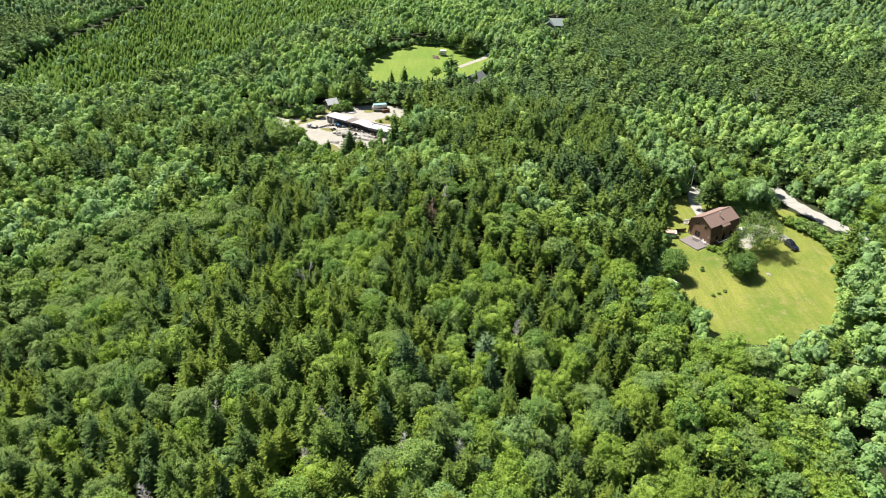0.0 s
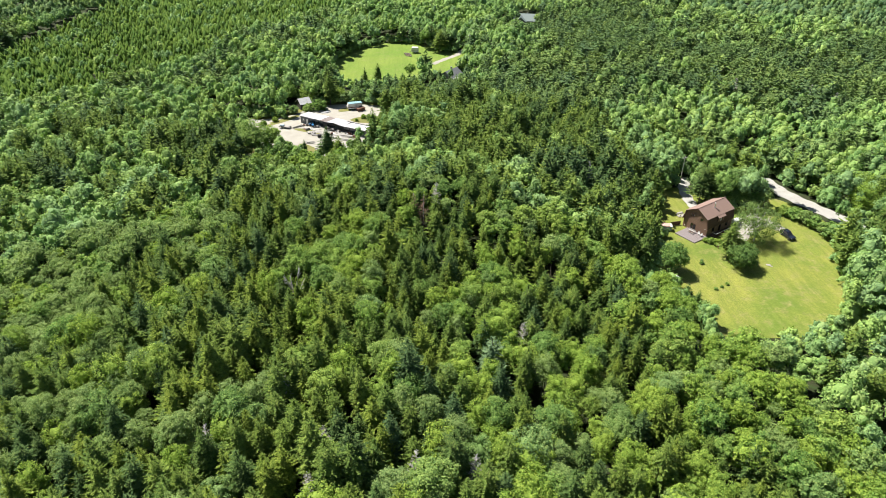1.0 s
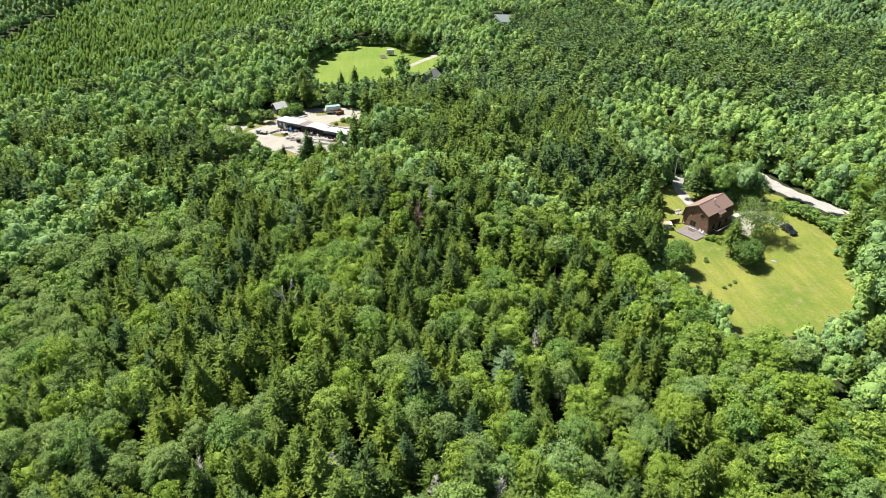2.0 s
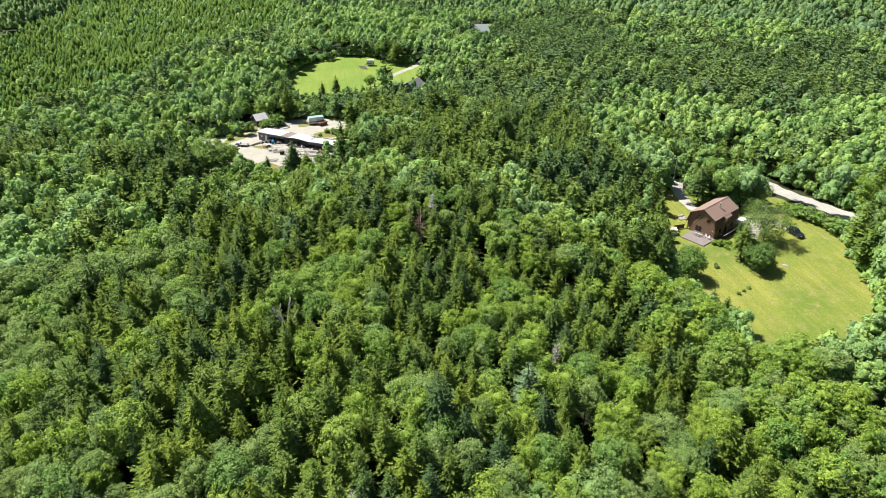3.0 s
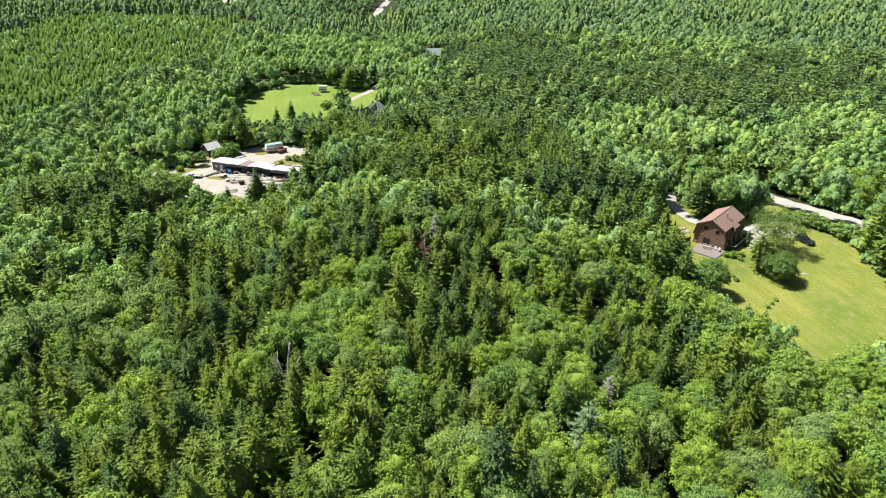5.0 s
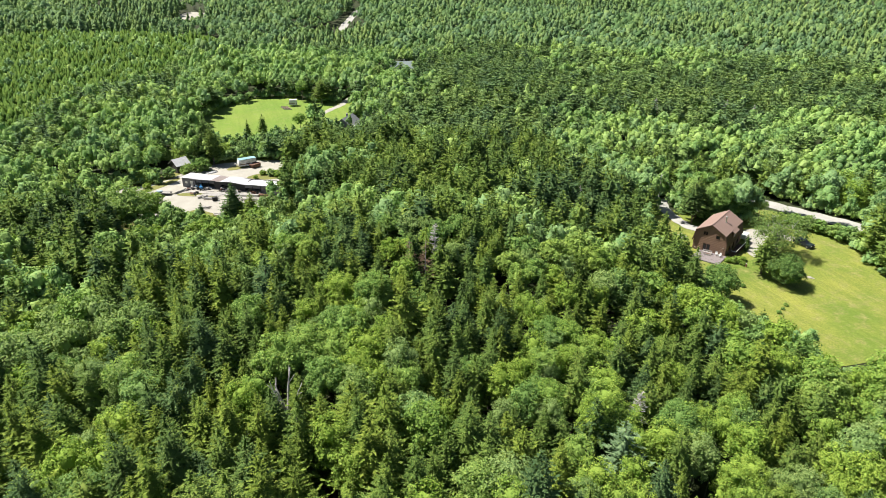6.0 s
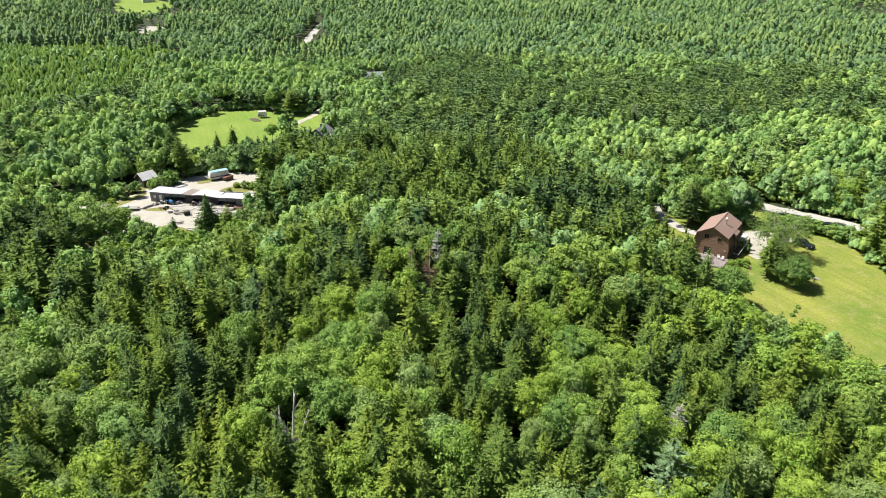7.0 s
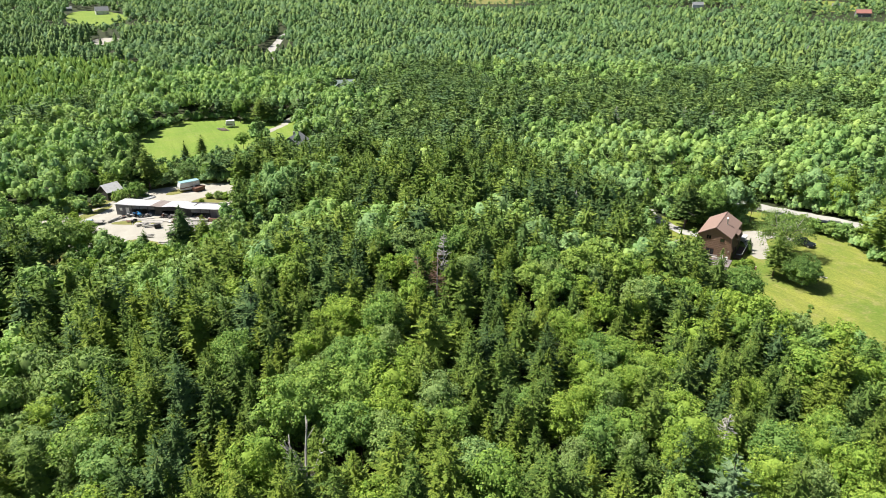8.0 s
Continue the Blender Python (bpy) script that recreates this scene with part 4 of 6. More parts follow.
GREEN_ROOF = boards("grey_green_roof", (0.14, 0.18, 0.175), (0.20, 0.245, 0.235), (1, 6, 1), 0.6)
RED_ROOF = boards("red_roof", (0.24, 0.105, 0.085), (0.32, 0.145, 0.12), (1, 6, 1))


# ---- the brown house ----
HOUSE = pose(73.9, 163.2, 1.52, 0, 0, -59)
W0, WK, ZE, ZK, ZR, LEN = 3.9, 3.42, 2.9, 5.45, 7.35, 11.2


def gable_width(z):
    if z < ZE:
        return -W0, W0
    if z < ZK:
        k = W0 + (WK - W0) * (z - ZE) / (ZK - ZE)
    else:
        k = WK * (ZR - z) / (ZR - ZK)
    return -k, k


def brown_house():
    h = thing("house", "two-storey brown timber house with a red-brown gambrel roof", "house", HOUSE)
    part("foundation", boxes((-W0 + 0.05, W0 - 0.05, 0.05, LEN - 0.05, -0.6, 0.16)), CONCRETE, h, "grey concrete foundation")
    holes = [(-1.5, 0.25, 0.15, 2.25), (-1.75, -0.75, 4.35, 5.25), (1.2, 2.2, 4.0, 4.95)]
    part("front_wall", siding(gable_width, ZR - 0.15, holes, 0.0, 0.18), SIDING, h)
    part("rear_wall", siding(gable_width, ZR - 0.15, [(-0.6, 0.6, 4.0, 5.2)], LEN - 0.18, LEN), SIDING, h)
    side_holes = [(2.2, 3.3, 0.9, 2.2), (5.2, 6.2, 0.2, 2.3), (8.2, 9.3, 0.9, 2.2)]
    for s, name in ((1, "side_wall"), (-1, "side_wall")):
        bm = siding(lambda z: (0.18, LEN - 0.18), ZE, side_holes, 0.0, 0.16)
        bmesh.ops.transform(bm, matrix=Matrix(((0, -s, 0, s * W0), (1, 0, 0, 0), (0, 0, 1, 0), (0, 0, 0, 1))), verts=bm.verts)
        part(name, bm, SIDING, h)
    # same shingles as above; shade on the steep slopes is put into the colour
    for s in (1, -1):
        part("lower_roof", slab((s * (W0 + 0.30), -0.35, ZE - 0.35), (s * (W0 + 0.30), LEN + 0.35, ZE - 0.35), (s * (WK + 0.02), LEN + 0.35, ZK), (s * (WK + 0.02), -0.35, ZK), 0.14), DARK_SIDING, h, "steep lower roof slope with its shade darkened into the brown")
    for s in (1, -1):
        part("roof", slab((s * (WK + 0.25), -0.42, ZK - 0.04), (s * (WK + 0.25), LEN + 0.42, ZK - 0.04), (0, LEN + 0.42, ZR + 0.12), (0, -0.42, ZR + 0.12), 0.16), SHINGLE, h, "red-brown shingled upper roof slope")
    part("ridge_cap", boxes((-0.14, 0.14, -0.42, LEN + 0.42, ZR + 0.08, ZR + 0.16), bevel=0.03), SHINGLE, h)
    for s in (1, -1):
        part("rake_board", slab((s * (W0 + 0.32), -0.40, ZE - 0.38), (s * (W0 + 0.32), -0.34, ZE - 0.38), (s * (WK + 0.1), -0.34, ZK), (s * (WK + 0.1), -0.40, ZK), 0.22), TRIM, h)
    # dormer on the right slope
    d0, d1, dx = 4.1, 6.9, W0 + 0.06
    part("dormer_roof", slab((dx + 0.42, d0 - 0.2, ZK - 0.52), (dx + 0.42, d1 + 0.2, ZK - 0.52), (WK - 0.6, d1 + 0.2, ZK + 0.40), (WK - 0.6, d0 - 0.2, ZK + 0.40), 0.14), SHINGLE, h, "shed dormer roof")
    bm = siding(lambda z: (d0, d1), 2.6, [(d0 + 0.8, d1 - 0.8, 0.9, 2.1)], 0, 0.14)
    bmesh.ops.transform(bm, matrix=Matrix(((0, -1, 0, dx), (1, 0, 0, 0), (0, 0, 1, ZE - 0.4), (0, 0, 0, 1))), verts=bm.verts)
    part("dormer_wall", bm, SIDING, h, "brown boarded dormer front")
    for y in (d0, d1 - 0.1):
        part("dormer_cheek", prism([(WK - 0.1, ZE), (dx, ZE - 0.3), (dx, ZK - 0.5), (WK - 0.1, ZK - 0.05)], y, y + 0.1), DARK_SIDING, h)
    turn_r = Matrix(((0, -1, 0, 0), (1, 0, 0, 0), (0, 0, 1, 0), (0, 0, 0, 1)))
    window(h, d0 + 0.8, d1 - 0.8, ZE + 0.5, ZE + 1.7, 0, Matrix.Translation((dx, 0, 0)) @ turn_r)
    # chimney pipe
    c = new("chimney")
    c.parent = h
    part("pipe", tube((1.35, 5.3, 6.2), (1.35, 5.3, 8.0), 0.16), STEEL, c, "galvanised flue pipe")
    part("cap", tube((1.35, 5.3, 8.05), (1.35, 5.3, 8.2), 0.26, 0.08), STEEL, c)
    part("flashing", tube((1.35, 5.3, 6.35), (1.35, 5.3, 6.75), 0.42, 0.18), STEEL, c)
    # doors and windows
    door = new("door")
    door.parent = h
    part("frame", boxes((-1.5, -1.4, -0.03, 0.12, 0.15, 2.25), (0.15, 0.25, -0.03, 0.12, 0.15, 2.25), (-1.4, 0.15, -0.03, 0.12, 2.15, 2.25), (-0.68, -0.58, -0.02, 0.1, 0.15, 2.15)), TRIM, door)
    part("pane", boxes((-1.4, -0.68, 0.04, 0.06, 0.15, 2.15)), GLASS, door)
    part("pane", boxes((-0.58, 0.15, 0.04, 0.06, 0.15, 2.15)), GLASS, door)
    window(h, -1.75, -1.27, 4.35, 5.25, 0.0)
    window(h, -1.23, -0.75, 4.35, 5.25, 0.0)
    window(h, 1.2, 2.2, 4.0, 4.95, 0.0)
    window(h, -0.6, 0.6, 4.0, 5.2, 0.0, Matrix.Translation((0, LEN, 0)) @ Matrix.Rotation(math.pi, 4, "Z"))
    for a, b, lo, hi in side_holes:
        window(h, a, b, lo, hi, 0, Matrix.Translation((W0, 0, 0)) @ turn_r)
        window(h, -b, -a, lo, hi, 0, Matrix.Translation((-W0, 0, 0)) @ Matrix(((0, 1, 0, 0), (-1, 0, 0, 0), (0, 0, 1, 0), (0, 0, 0, 1))))
    part("wall_lamp", boxes((3.2, 3.35, -0.14, 0.0, 2.0, 2.25), bevel=0.02), PALE_TRIM, h, "small white wall lamp")
    part("vent_hood", boxes((-3.4, -3.1, -0.1, 0.0, 0.5, 0.72), bevel=0.02), PALE_TRIM, h)
    return h


brown_house()


def deck(name, label, m, x0, x1, y0, y1, top, board, along_x=True, rail=False, material=None):
    d = thing(name, label, "deck", m)
    material = material or DECKING
    lo, hi = (y0, y1) if along_x else (x0, x1)
    n = int((hi - lo) / board)
    one = None
    for k in range(n):
        a = lo + k * board
        if one is None:
            bm = boxes((x0, x1, 0, board - 0.02, -0.045, 0)) if along_x else boxes((0, board - 0.02, y0, y1, -0.045, 0))
            first = part("board", bm, material, d)
            one = first
        else:
            one = new("board", first.data)
            one.parent = d
        one.location = (0, a, top + 0.006 * math.sin(k * 2.3)) if along_x else (a, 0, top + 0.006 * math.sin(k * 2.3))
    part("frame", boxes((x0, x1, y0, y0 + 0.06, top - 0.25, top - 0.05), (x0, x1, y1 - 0.06, y1, top - 0.25, top - 0.05), (x0, x0 + 0.06, y0 + 0.06, y1 - 0.06, top - 0.25, top - 0.05), (x1 - 0.06, x1, y0 + 0.06, y1 - 0.06, top - 0.25, top - 0.05)), material, d)
    for x in (x0 + 0.1, (x0 + x1) / 2, x1 - 0.1):
        for y in (y0 + 0.1, y1 - 0.1):
            part("post", boxes((x - 0.07, x + 0.07, y - 0.07, y + 0.07, -0.6, top - 0.05)), material, d)
    if rail:
        part("top_rail", boxes((x1 - 0.12, x1, y0, y1, top + 0.95, top + 1.02), (x0 + 0.6, x1 - 0.12, y0, y0 + 0.12, top + 0.95, top + 1.02)), PALE_TRIM, d, "pale top rail")
        y = y0 + 0.06
        while y < y1:
            part("baluster", boxes((x1 - 0.09, x1 - 0.03, y - 0.03, y + 0.03, top, top + 0.95)), material, d)
            y += 0.45
    return d


deck("deck", "low weathered grey deck before the house gable", HOUSE, -2.1, 4.4, -5.5, -0.08, 0.34, 0.2)
deck("side_deck", "dark side deck with a pale handrail along the house", HOUSE, 4.25, 6.0, 1.3, 9.0, 0.5, 0.2, False, True, DARK_SIDING)


def bench(m):
    b = thing("bench", "long pale wooden bench on the deck", "bench", m)
    for k in range(3):
        part("seat_board", boxes((-1.1, 1.1, -0.22 + 0.16 * k, -0.08 + 0.16 * k, 0.42, 0.46)), PLANK, b)
    part("backrest", boxes((-1.1, 1.1, 0.26, 0.30, 0.6, 0.85)), PLANK, b)
    for x in (-1.0, 1.0):
        for y in (-0.18, 0.25):
            part("leg", boxes((x - 0.04, x + 0.04, y - 0.04, y + 0.04, 0, 0.86 if y > 0 else 0.42)), PLANK, b)


def chair(m):
    c = thing("garden_chair", "white plastic garden chair on the deck", "chair", m, "chairs on the deck")
    part("seat", boxes((-0.26, 0.26, -0.26, 0.26, 0.40, 0.45), bevel=0.02), WHITE, c)
    part("backrest", slab((-0.26, 0.22, 0.45), (0.26, 0.22, 0.45), (0.26, 0.36, 0.92), (-0.26, 0.36, 0.92), 0.03), WHITE, c)
    for x in (-0.23, 0.23):
        part("armrest", boxes((x - 0.03, x + 0.03, -0.25, 0.25, 0.62, 0.66)), WHITE, c)
        for y in (-0.23, 0.23):
            part("leg", boxes((x - 0.025, x + 0.025, y - 0.025, y + 0.025, 0, 0.62 if y < 0 else 0.42)), WHITE, c)
    return c


bench(HOUSE @ pose(0.2, -1.35, 0.35, 0, 0, 4))
first_chair = chair(HOUSE @ pose(2.3, -1.1, 0.35, 0, 0, 20))
copy_thing(first_chair, HOUSE @ pose(3.15, -1.3, 0.35, 0, 0, -25))
t = thing("planter_box", "pale wooden planter box on the deck edge", "planter", HOUSE @ pose(0.5, -2.15, 0.35, 0, 0, 4))
part("box", boxes((-0.8, 0.8, -0.2, 0.2, 0, 0.4), bevel=0.02), PLANK, t)
part("soil", boxes((-0.74, 0.74, -0.14, 0.14, 0.38, 0.41)), RUST, t)


def wheel(parent, x, y, r, width, name="wheel"):
    w = new(name)
    w.parent = parent
    w.matrix_basis = pose(x, y, r)
    part("tyre", tube((-width / 2, 0, 0), (width / 2, 0, 0), r, sides=18), RUBBER, w)
    part("rim", tube((-width / 2 - 0.012, 0, 0), (width / 2 + 0.012, 0, 0), r * 0.6, sides=14), STEEL, w)


def car(m):
    c = thing("car", "dark navy sport utility car parked on the lawn", "car", m)
    low = [(-2.35, 0.42), (-2.38, 0.85), (-2.2, 1.02), (-1.0, 1.08), (2.2, 1.05), (2.38, 0.9), (2.36, 0.42)]
    bm = prism([(x, z) for x, z in low], -0.93, 0.93, 0.06)
    bmesh.ops.rotate(bm, matrix=Matrix.Rotation(math.pi / 2, 3, "Z"), verts=bm.verts)
    part("body", bm, NAVY, c)
    top = [(-1.05, 1.06), (-0.35, 1.66), (1.75, 1.70), (2.22, 1.06)]
    bm = prism(top, -0.80, 0.80, 0.05)
    for v in bm.verts:
        if v.co.z > 1.3:
            v.co.y *= 0.86
    bmesh.ops.rotate(bm, matrix=Matrix.Rotation(math.pi / 2, 3, "Z"), verts=bm.verts)
    part("cabin", bm, GLASS, c, "dark glazed cabin")
    bm = boxes((-0.66, 0.66, -0.28, 1.72, 1.68, 1.74), bevel=0.03)
    part("roof", bm, NAVY, c)
    for x in (-0.62, 0.62):
        part("roof_rack", boxes((x - 0.025, x + 0.025, -0.1, 1.55, 1.76, 1.80)), BLACK, c)
        part("headlight", boxes((x - 0.16, x + 0.16, -2.40, -2.28, 0.72, 0.88), bevel=0.02), WHITE, c, "clear headlight")
        part("tail_light", boxes((x - 0.1 + (0.12 if x > 0 else -0.12), x + 0.1 + (0.12 if x > 0 else -0.12), 2.30, 2.40, 0.8, 1.0), bevel=0.02), RED_ROOF, c, "red tail light")
    part("bumper", boxes((-0.9, 0.9, -2.46, -2.34, 0.42, 0.62), bevel=0.03), BLACK, c)
    part("windscreen", slab((-0.68, -1.03, 1.10), (0.68, -1.03, 1.10), (0.6, -0.38, 1.66), (-0.6, -0.38, 1.66), 0.01), GLASS, c)
    for x in (-0.86, 0.86):
        for y in (-1.45, 1.45):
            wheel(c, x, y, 0.36, 0.24)
    return c


car(pose(98.5, 158.4, gz(98.5, 158.4) + 0.1, 0, 0, 10))


def cargo_trailer(name, label, m, size, wall, top):
    """A closed trailer on two wheels."""
    lx, ly, hz = size
    c = thing(name, label, "trailer", m)
    part("body", boxes((-lx / 2, lx / 2, -ly / 2, ly / 2, 0.5, hz), bevel=0.08), wall, c)
    part("roof", boxes((-lx / 2 - 0.04, lx / 2 + 0.04, -ly / 2 - 0.04, ly / 2 + 0.04, hz, hz + 0.07), bevel=0.03), top, c)
    part("chassis", boxes((-lx / 2 + 0.1, lx / 2 + 0.9, -0.1, 0.1, 0.38, 0.5)), BLACK, c)
    for y in (-ly / 2 + 0.05, ly / 2 - 0.05):
        w = new("wheel")
        w.parent = c
        w.matrix_basis = pose(0, y, 0.32, 0, 0, 90)
        part("tyre", tube((-0.1, 0, 0), (0.1, 0, 0), 0.32, sides=16), RUBBER, w)
        part("rim", tube((-0.11, 0, 0), (0.11, 0, 0), 0.18, sides=12), STEEL, w)
    return c


cargo_trailer("cargo_trailer", "small white cargo trailer parked behind the house", pose(87.6, 166.6, gz(87, 166) + 0.1, 0, 0, 30), (2.8, 1.5, 1.35), WHITE, WHITE)


def camper(name, label, m, length, roof):
    lx, ly, hz = length, 2.3, 2.75
    c = thing(name, label, "caravan", m)
    out = [(-lx / 2, 0.75), (-lx / 2 - 0.12, 1.5), (-lx / 2 + 0.25, hz), (lx / 2 - 0.1, hz), (lx / 2, 0.6), (0, 0.5)]
    part("body", prism(out, -ly / 2, ly / 2, 0.06), WHITE, c)
    part("roof", boxes((-lx / 2 + 0.22, lx / 2 - 0.06, -ly / 2 - 0.05, ly / 2 + 0.05, hz, hz + 0.10), bevel=0.03), roof, c)
    part("stripe", boxes((-lx / 2 - 0.04, lx / 2 - 0.02, -ly / 2 - 0.012, -ly / 2, 1.15, 1.42)), RUST, c, "faded brown side stripe")
    for x0, x1 in ((-lx / 2 + 0.4, -lx / 2 + 1.4), (-0.4, 0.5), (lx / 2 - 1.4, lx / 2 - 0.6)):
        window(c, x0, x1, 1.55, 2.2, -ly / 2 - 0.02, frame_mat=PALE_TRIM)
    part("door", boxes((0.8, 1.4, -ly / 2 - 0.02, -ly / 2 + 0.02, 0.7, 2.4)), PALE_TRIM, c)
    part("hitch", boxes((-lx / 2 - 1.1, -lx / 2 + 0.2, -0.06, 0.06, 0.45, 0.55)), BLACK, c)
    for y in (-ly / 2 + 0.1, ly / 2 - 0.1):
        w = new("wheel")
        w.parent = c
        w.matrix_basis = pose(0.3, y, 0.34, 0, 0, 90)
        part("tyre", tube((-0.1, 0, 0), (0.1, 0, 0), 0.34, sides=16), RUBBER, w)
        part("rim", tube((-0.11, 0, 0), (0.11, 0, 0), 0.18, sides=12), STEEL, w)
    return c


camper("caravan", "old white caravan with a teal roof and brown stripe", pose(-26.4, 264.8, gz(-26.4, 264.8) + 0.1, 0, 0, 13), 5.8, TEAL)
camper("caravan", "small white caravan standing on the hay field", pose(0.0, 352.0, gz(0, 352) + 0.1, 0, 0, -8), 3.6, WHITE)


def skip(m):
    s = thing("metal_bin", "rusty brown steel bin on skids", "bin", m)
    part("body", prism([(-1.5, 0.15), (-1.7, 1.2), (1.7, 1.2), (1.5, 0.15)], -0.8, 0.8, 0.03), RUST, s)
    part("rim", boxes((-1.75, 1.75, -0.88, -0.78, 1.14, 1.26), (-1.75, 1.75, 0.78, 0.88, 1.14, 1.26), (-1.75, -1.65, -0.78, 0.78, 1.14, 1.26), (1.65, 1.75, -0.78, 0.78, 1.14, 1.26)), RUST, s)
    for y in (-0.5, 0.5):
        part("skid", boxes((-1.6, 1.6, y - 0.06, y + 0.06, 0, 0.16)), BLACK, s)


skip(pose(-24.0, 263.0, gz(-24, 263) + 0.1, 0, 0, 35))


# ---- the long workshop ----
def workshop():
    w = thing("workshop", "long low grey boarded workshop with a pale metal roof", "workshop", pose(-46.0, 249.0, gz(-34, 241) - 0.1, 0, 0, -32.0))
    depth, hz = 5.0, 2.75

    def run(x):
        """The roof edge sags and steps a little along the building."""
        return hz + (0.30 if x < 11.0 else 0.0) * (1 - x / 22) + 0.22 * math.exp(-((x - 15.5) / 3.5) ** 2) - 0.16 * math.exp(-((x - 21) / 3.0) ** 2) + 0.05 * math.sin(x * 0.9) - 0.010 * x

    # front: boarded stretches between open bays
    for x0, x1, lo, material in ((0, 4.4, 0, GREY_BOARD), (4.4, 10.6, 1.75, GREY_BOARD), (10.6, 12.4, 0, DARK_BOARD), (12.4, 17.6, 1.5, DARK_BOARD), (17.6, 20.2, 0, DARK_BOARD), (20.2, 25.2, 1.25, GREY_BOARD), (25.2, 31.2, 0.0, GREY_BOARD)):
        rows, x = [], x0
        k = 0
        while x < x1 - 0.02:
            xe = min(x + 0.24, x1)
            if not (material is GREY_BOARD and x0 == 0 and 2.6 < (x + xe) / 2 < 3.5):
                rows.append((x, xe - 0.012, 0.0 - (0.02 if k % 2 else 0), 0.12, lo, run(x) - 0.12))
            else:
                rows.append((x, xe - 0.012, 0.0, 0.12, 2.05, run(x) - 0.12))
            x, k = xe, k + 1
        for row in rows:
            part("board", boxes(row), material, w)
    part("door", boxes((2.62, 3.48, 0.02, 0.08, 0, 2.05)), PALE_TRIM, w, "pale plank door")
    part("back_wall", boxes((0, 31.2, depth - 0.12, depth, 0, hz - 0.45)), GREY_BOARD, w)
    for x in (0.0, 31.08):
        part("end_wall", boxes((x, x + 0.12, 0.13, depth - 0.13, 0, hz - 0.5)), GREY_BOARD, w)
    part("partition", boxes((11.4, 11.52, 0.13, depth - 0.13, 0, hz - 0.5)), DARK_BOARD, w)
    part("partition", boxes((20.0, 20.12, 0.13, depth - 0.13, 0, hz - 0.5)), DARK_BOARD, w)
    for x in (4.4, 6.5, 8.6, 10.6, 12.4, 14.1, 15.9, 17.6, 20.2, 22.7, 25.2):
        part("post", boxes((x - 0.09, x + 0.09, -0.06, 0.12, 0, run(x) - 0.1)), DARK_BOARD, w)
    part("window", boxes((1.0, 1.7, -0.04, 0.02, 1.2, 1.9)), PALE_TRIM, w, "small whitened window")
    # roof sheets, laid across
    x, k = -0.35, 0
    while x < 31.4:
        xe = min(x + 1.0, 31.5)
        a, b = run(x), run(xe)
        rust = 9.6 < x < 12.6
        bm = slab((x, -0.5, a), (xe, -0.5, b), (xe, depth + 0.3, b - 0.42), (x, depth + 0.3, a - 0.42), 0.06)
        ribs = boxes((x + 0.02, x + 0.07, -0.5, depth + 0.3, -0.02, 0.035))
        for v in ribs.verts:
            v.co.z += a - 0.42 * (v.co.y + 0.5) / (depth + 0.8)
        part("roof_panel", joined(bm, ribs), RUST_ROOF if rust else METAL_ROOF, w, "rust-stained roof sheet" if rust else "")
        x, k = xe, k + 1
    return w


workshop()
SHOP = pose(-46.0, 249.0, gz(-34, 241), 0, 0, -32.0)


def at_yard(x, y, turn=0.0, lift=0.1):
    """A pose on the yard from the workshop's own plan: x along its front, y away from it."""
    p = SHOP @ Vector((x, y, 0))
    return pose(p.x, p.y, gz(p.x, p.y) + lift, 0, 0, -32 + turn)


def plank_stack(m, length, rows, layers, label, material):
    s = thing("plank_stack", label, "planks", m, "stacks of timber in the yard")
    one = None
    for k in range(layers):
        for i in range(rows):
            if random.random() < 0.15 and k:
                continue
            if one is None:
                one = part("plank", boxes((-length / 2, length / 2, -0.13, 0.13, 0, 0.07)), material, s)
                ob = one
            else:
                ob = new("plank", one.data)
                ob.parent = s
            ob.matrix_basis = pose(random.uniform(-0.35, 0.35), (i - rows / 2) * 0.31 + random.uniform(-0.05, 0.05), 0.08 * k, 0, 0, random.uniform(-3, 3))


def log_pile(m, length, n, label, material):
    s = thing("log_pile", label, "logs", m, "piles of logs in the yard")
    one = None
    for i in range(n):
        row = 0 if i < n * 0.6 else 1
        if one is None:
            one = part("log", tube((-length / 2, 0, 0), (length / 2, 0, 0), 0.17, 0.13, 9), material, s)
            ob = one
        else:
            ob = new("log", one.data)
            ob.parent = s
        ob.matrix_basis = pose(random.uniform(-0.5, 0.5), (i - (0 if row == 0 else n * 0.6 - 0.5)) * 0.34, 0.16 + 0.28 * row, random.uniform(0, 360), 0, random.uniform(-6, 6))


def junk(m, n, spread, label):
    """A heap of scrap: bent sheets, bars and blocks."""
    s = thing("scrap_heap", label, "scrap", m, "heaps of scrap in the yard")
    for i in range(n):
        a, r = random.uniform(0, 6.28), spread * math.sqrt(random.random())
        o = pose(r * math.cos(a), r * math.sin(a) * 0.6, random.uniform(0.05, 0.3), random.uniform(-25, 25), random.uniform(-25, 25), random.uniform(0, 180))
        kind = i % 3
        if kind == 0:
            ob = part("sheet", slab((-0.6, -0.35, 0), (0.6, -0.35, 0.1), (0.6, 0.35, 0), (-0.6, 0.35, 0.12), 0.03), random.choice((METAL_ROOF, RUST, DARK_BOARD)), s)
        elif kind == 1:
            ob = part("bar", tube((-1.0, 0, 0.05), (1.0, 0, 0.05), 0.06, 0.05, 8), random.choice((RUST, BLACK, STEEL)), s)
        else:
            ob = part("crate", boxes((-0.35, 0.35, -0.28, 0.28, 0, 0.5), bevel=0.03), random.choice((BLACK, DARK_BOARD, PLANK, RUST)), s)
        ob.matrix_basis = o


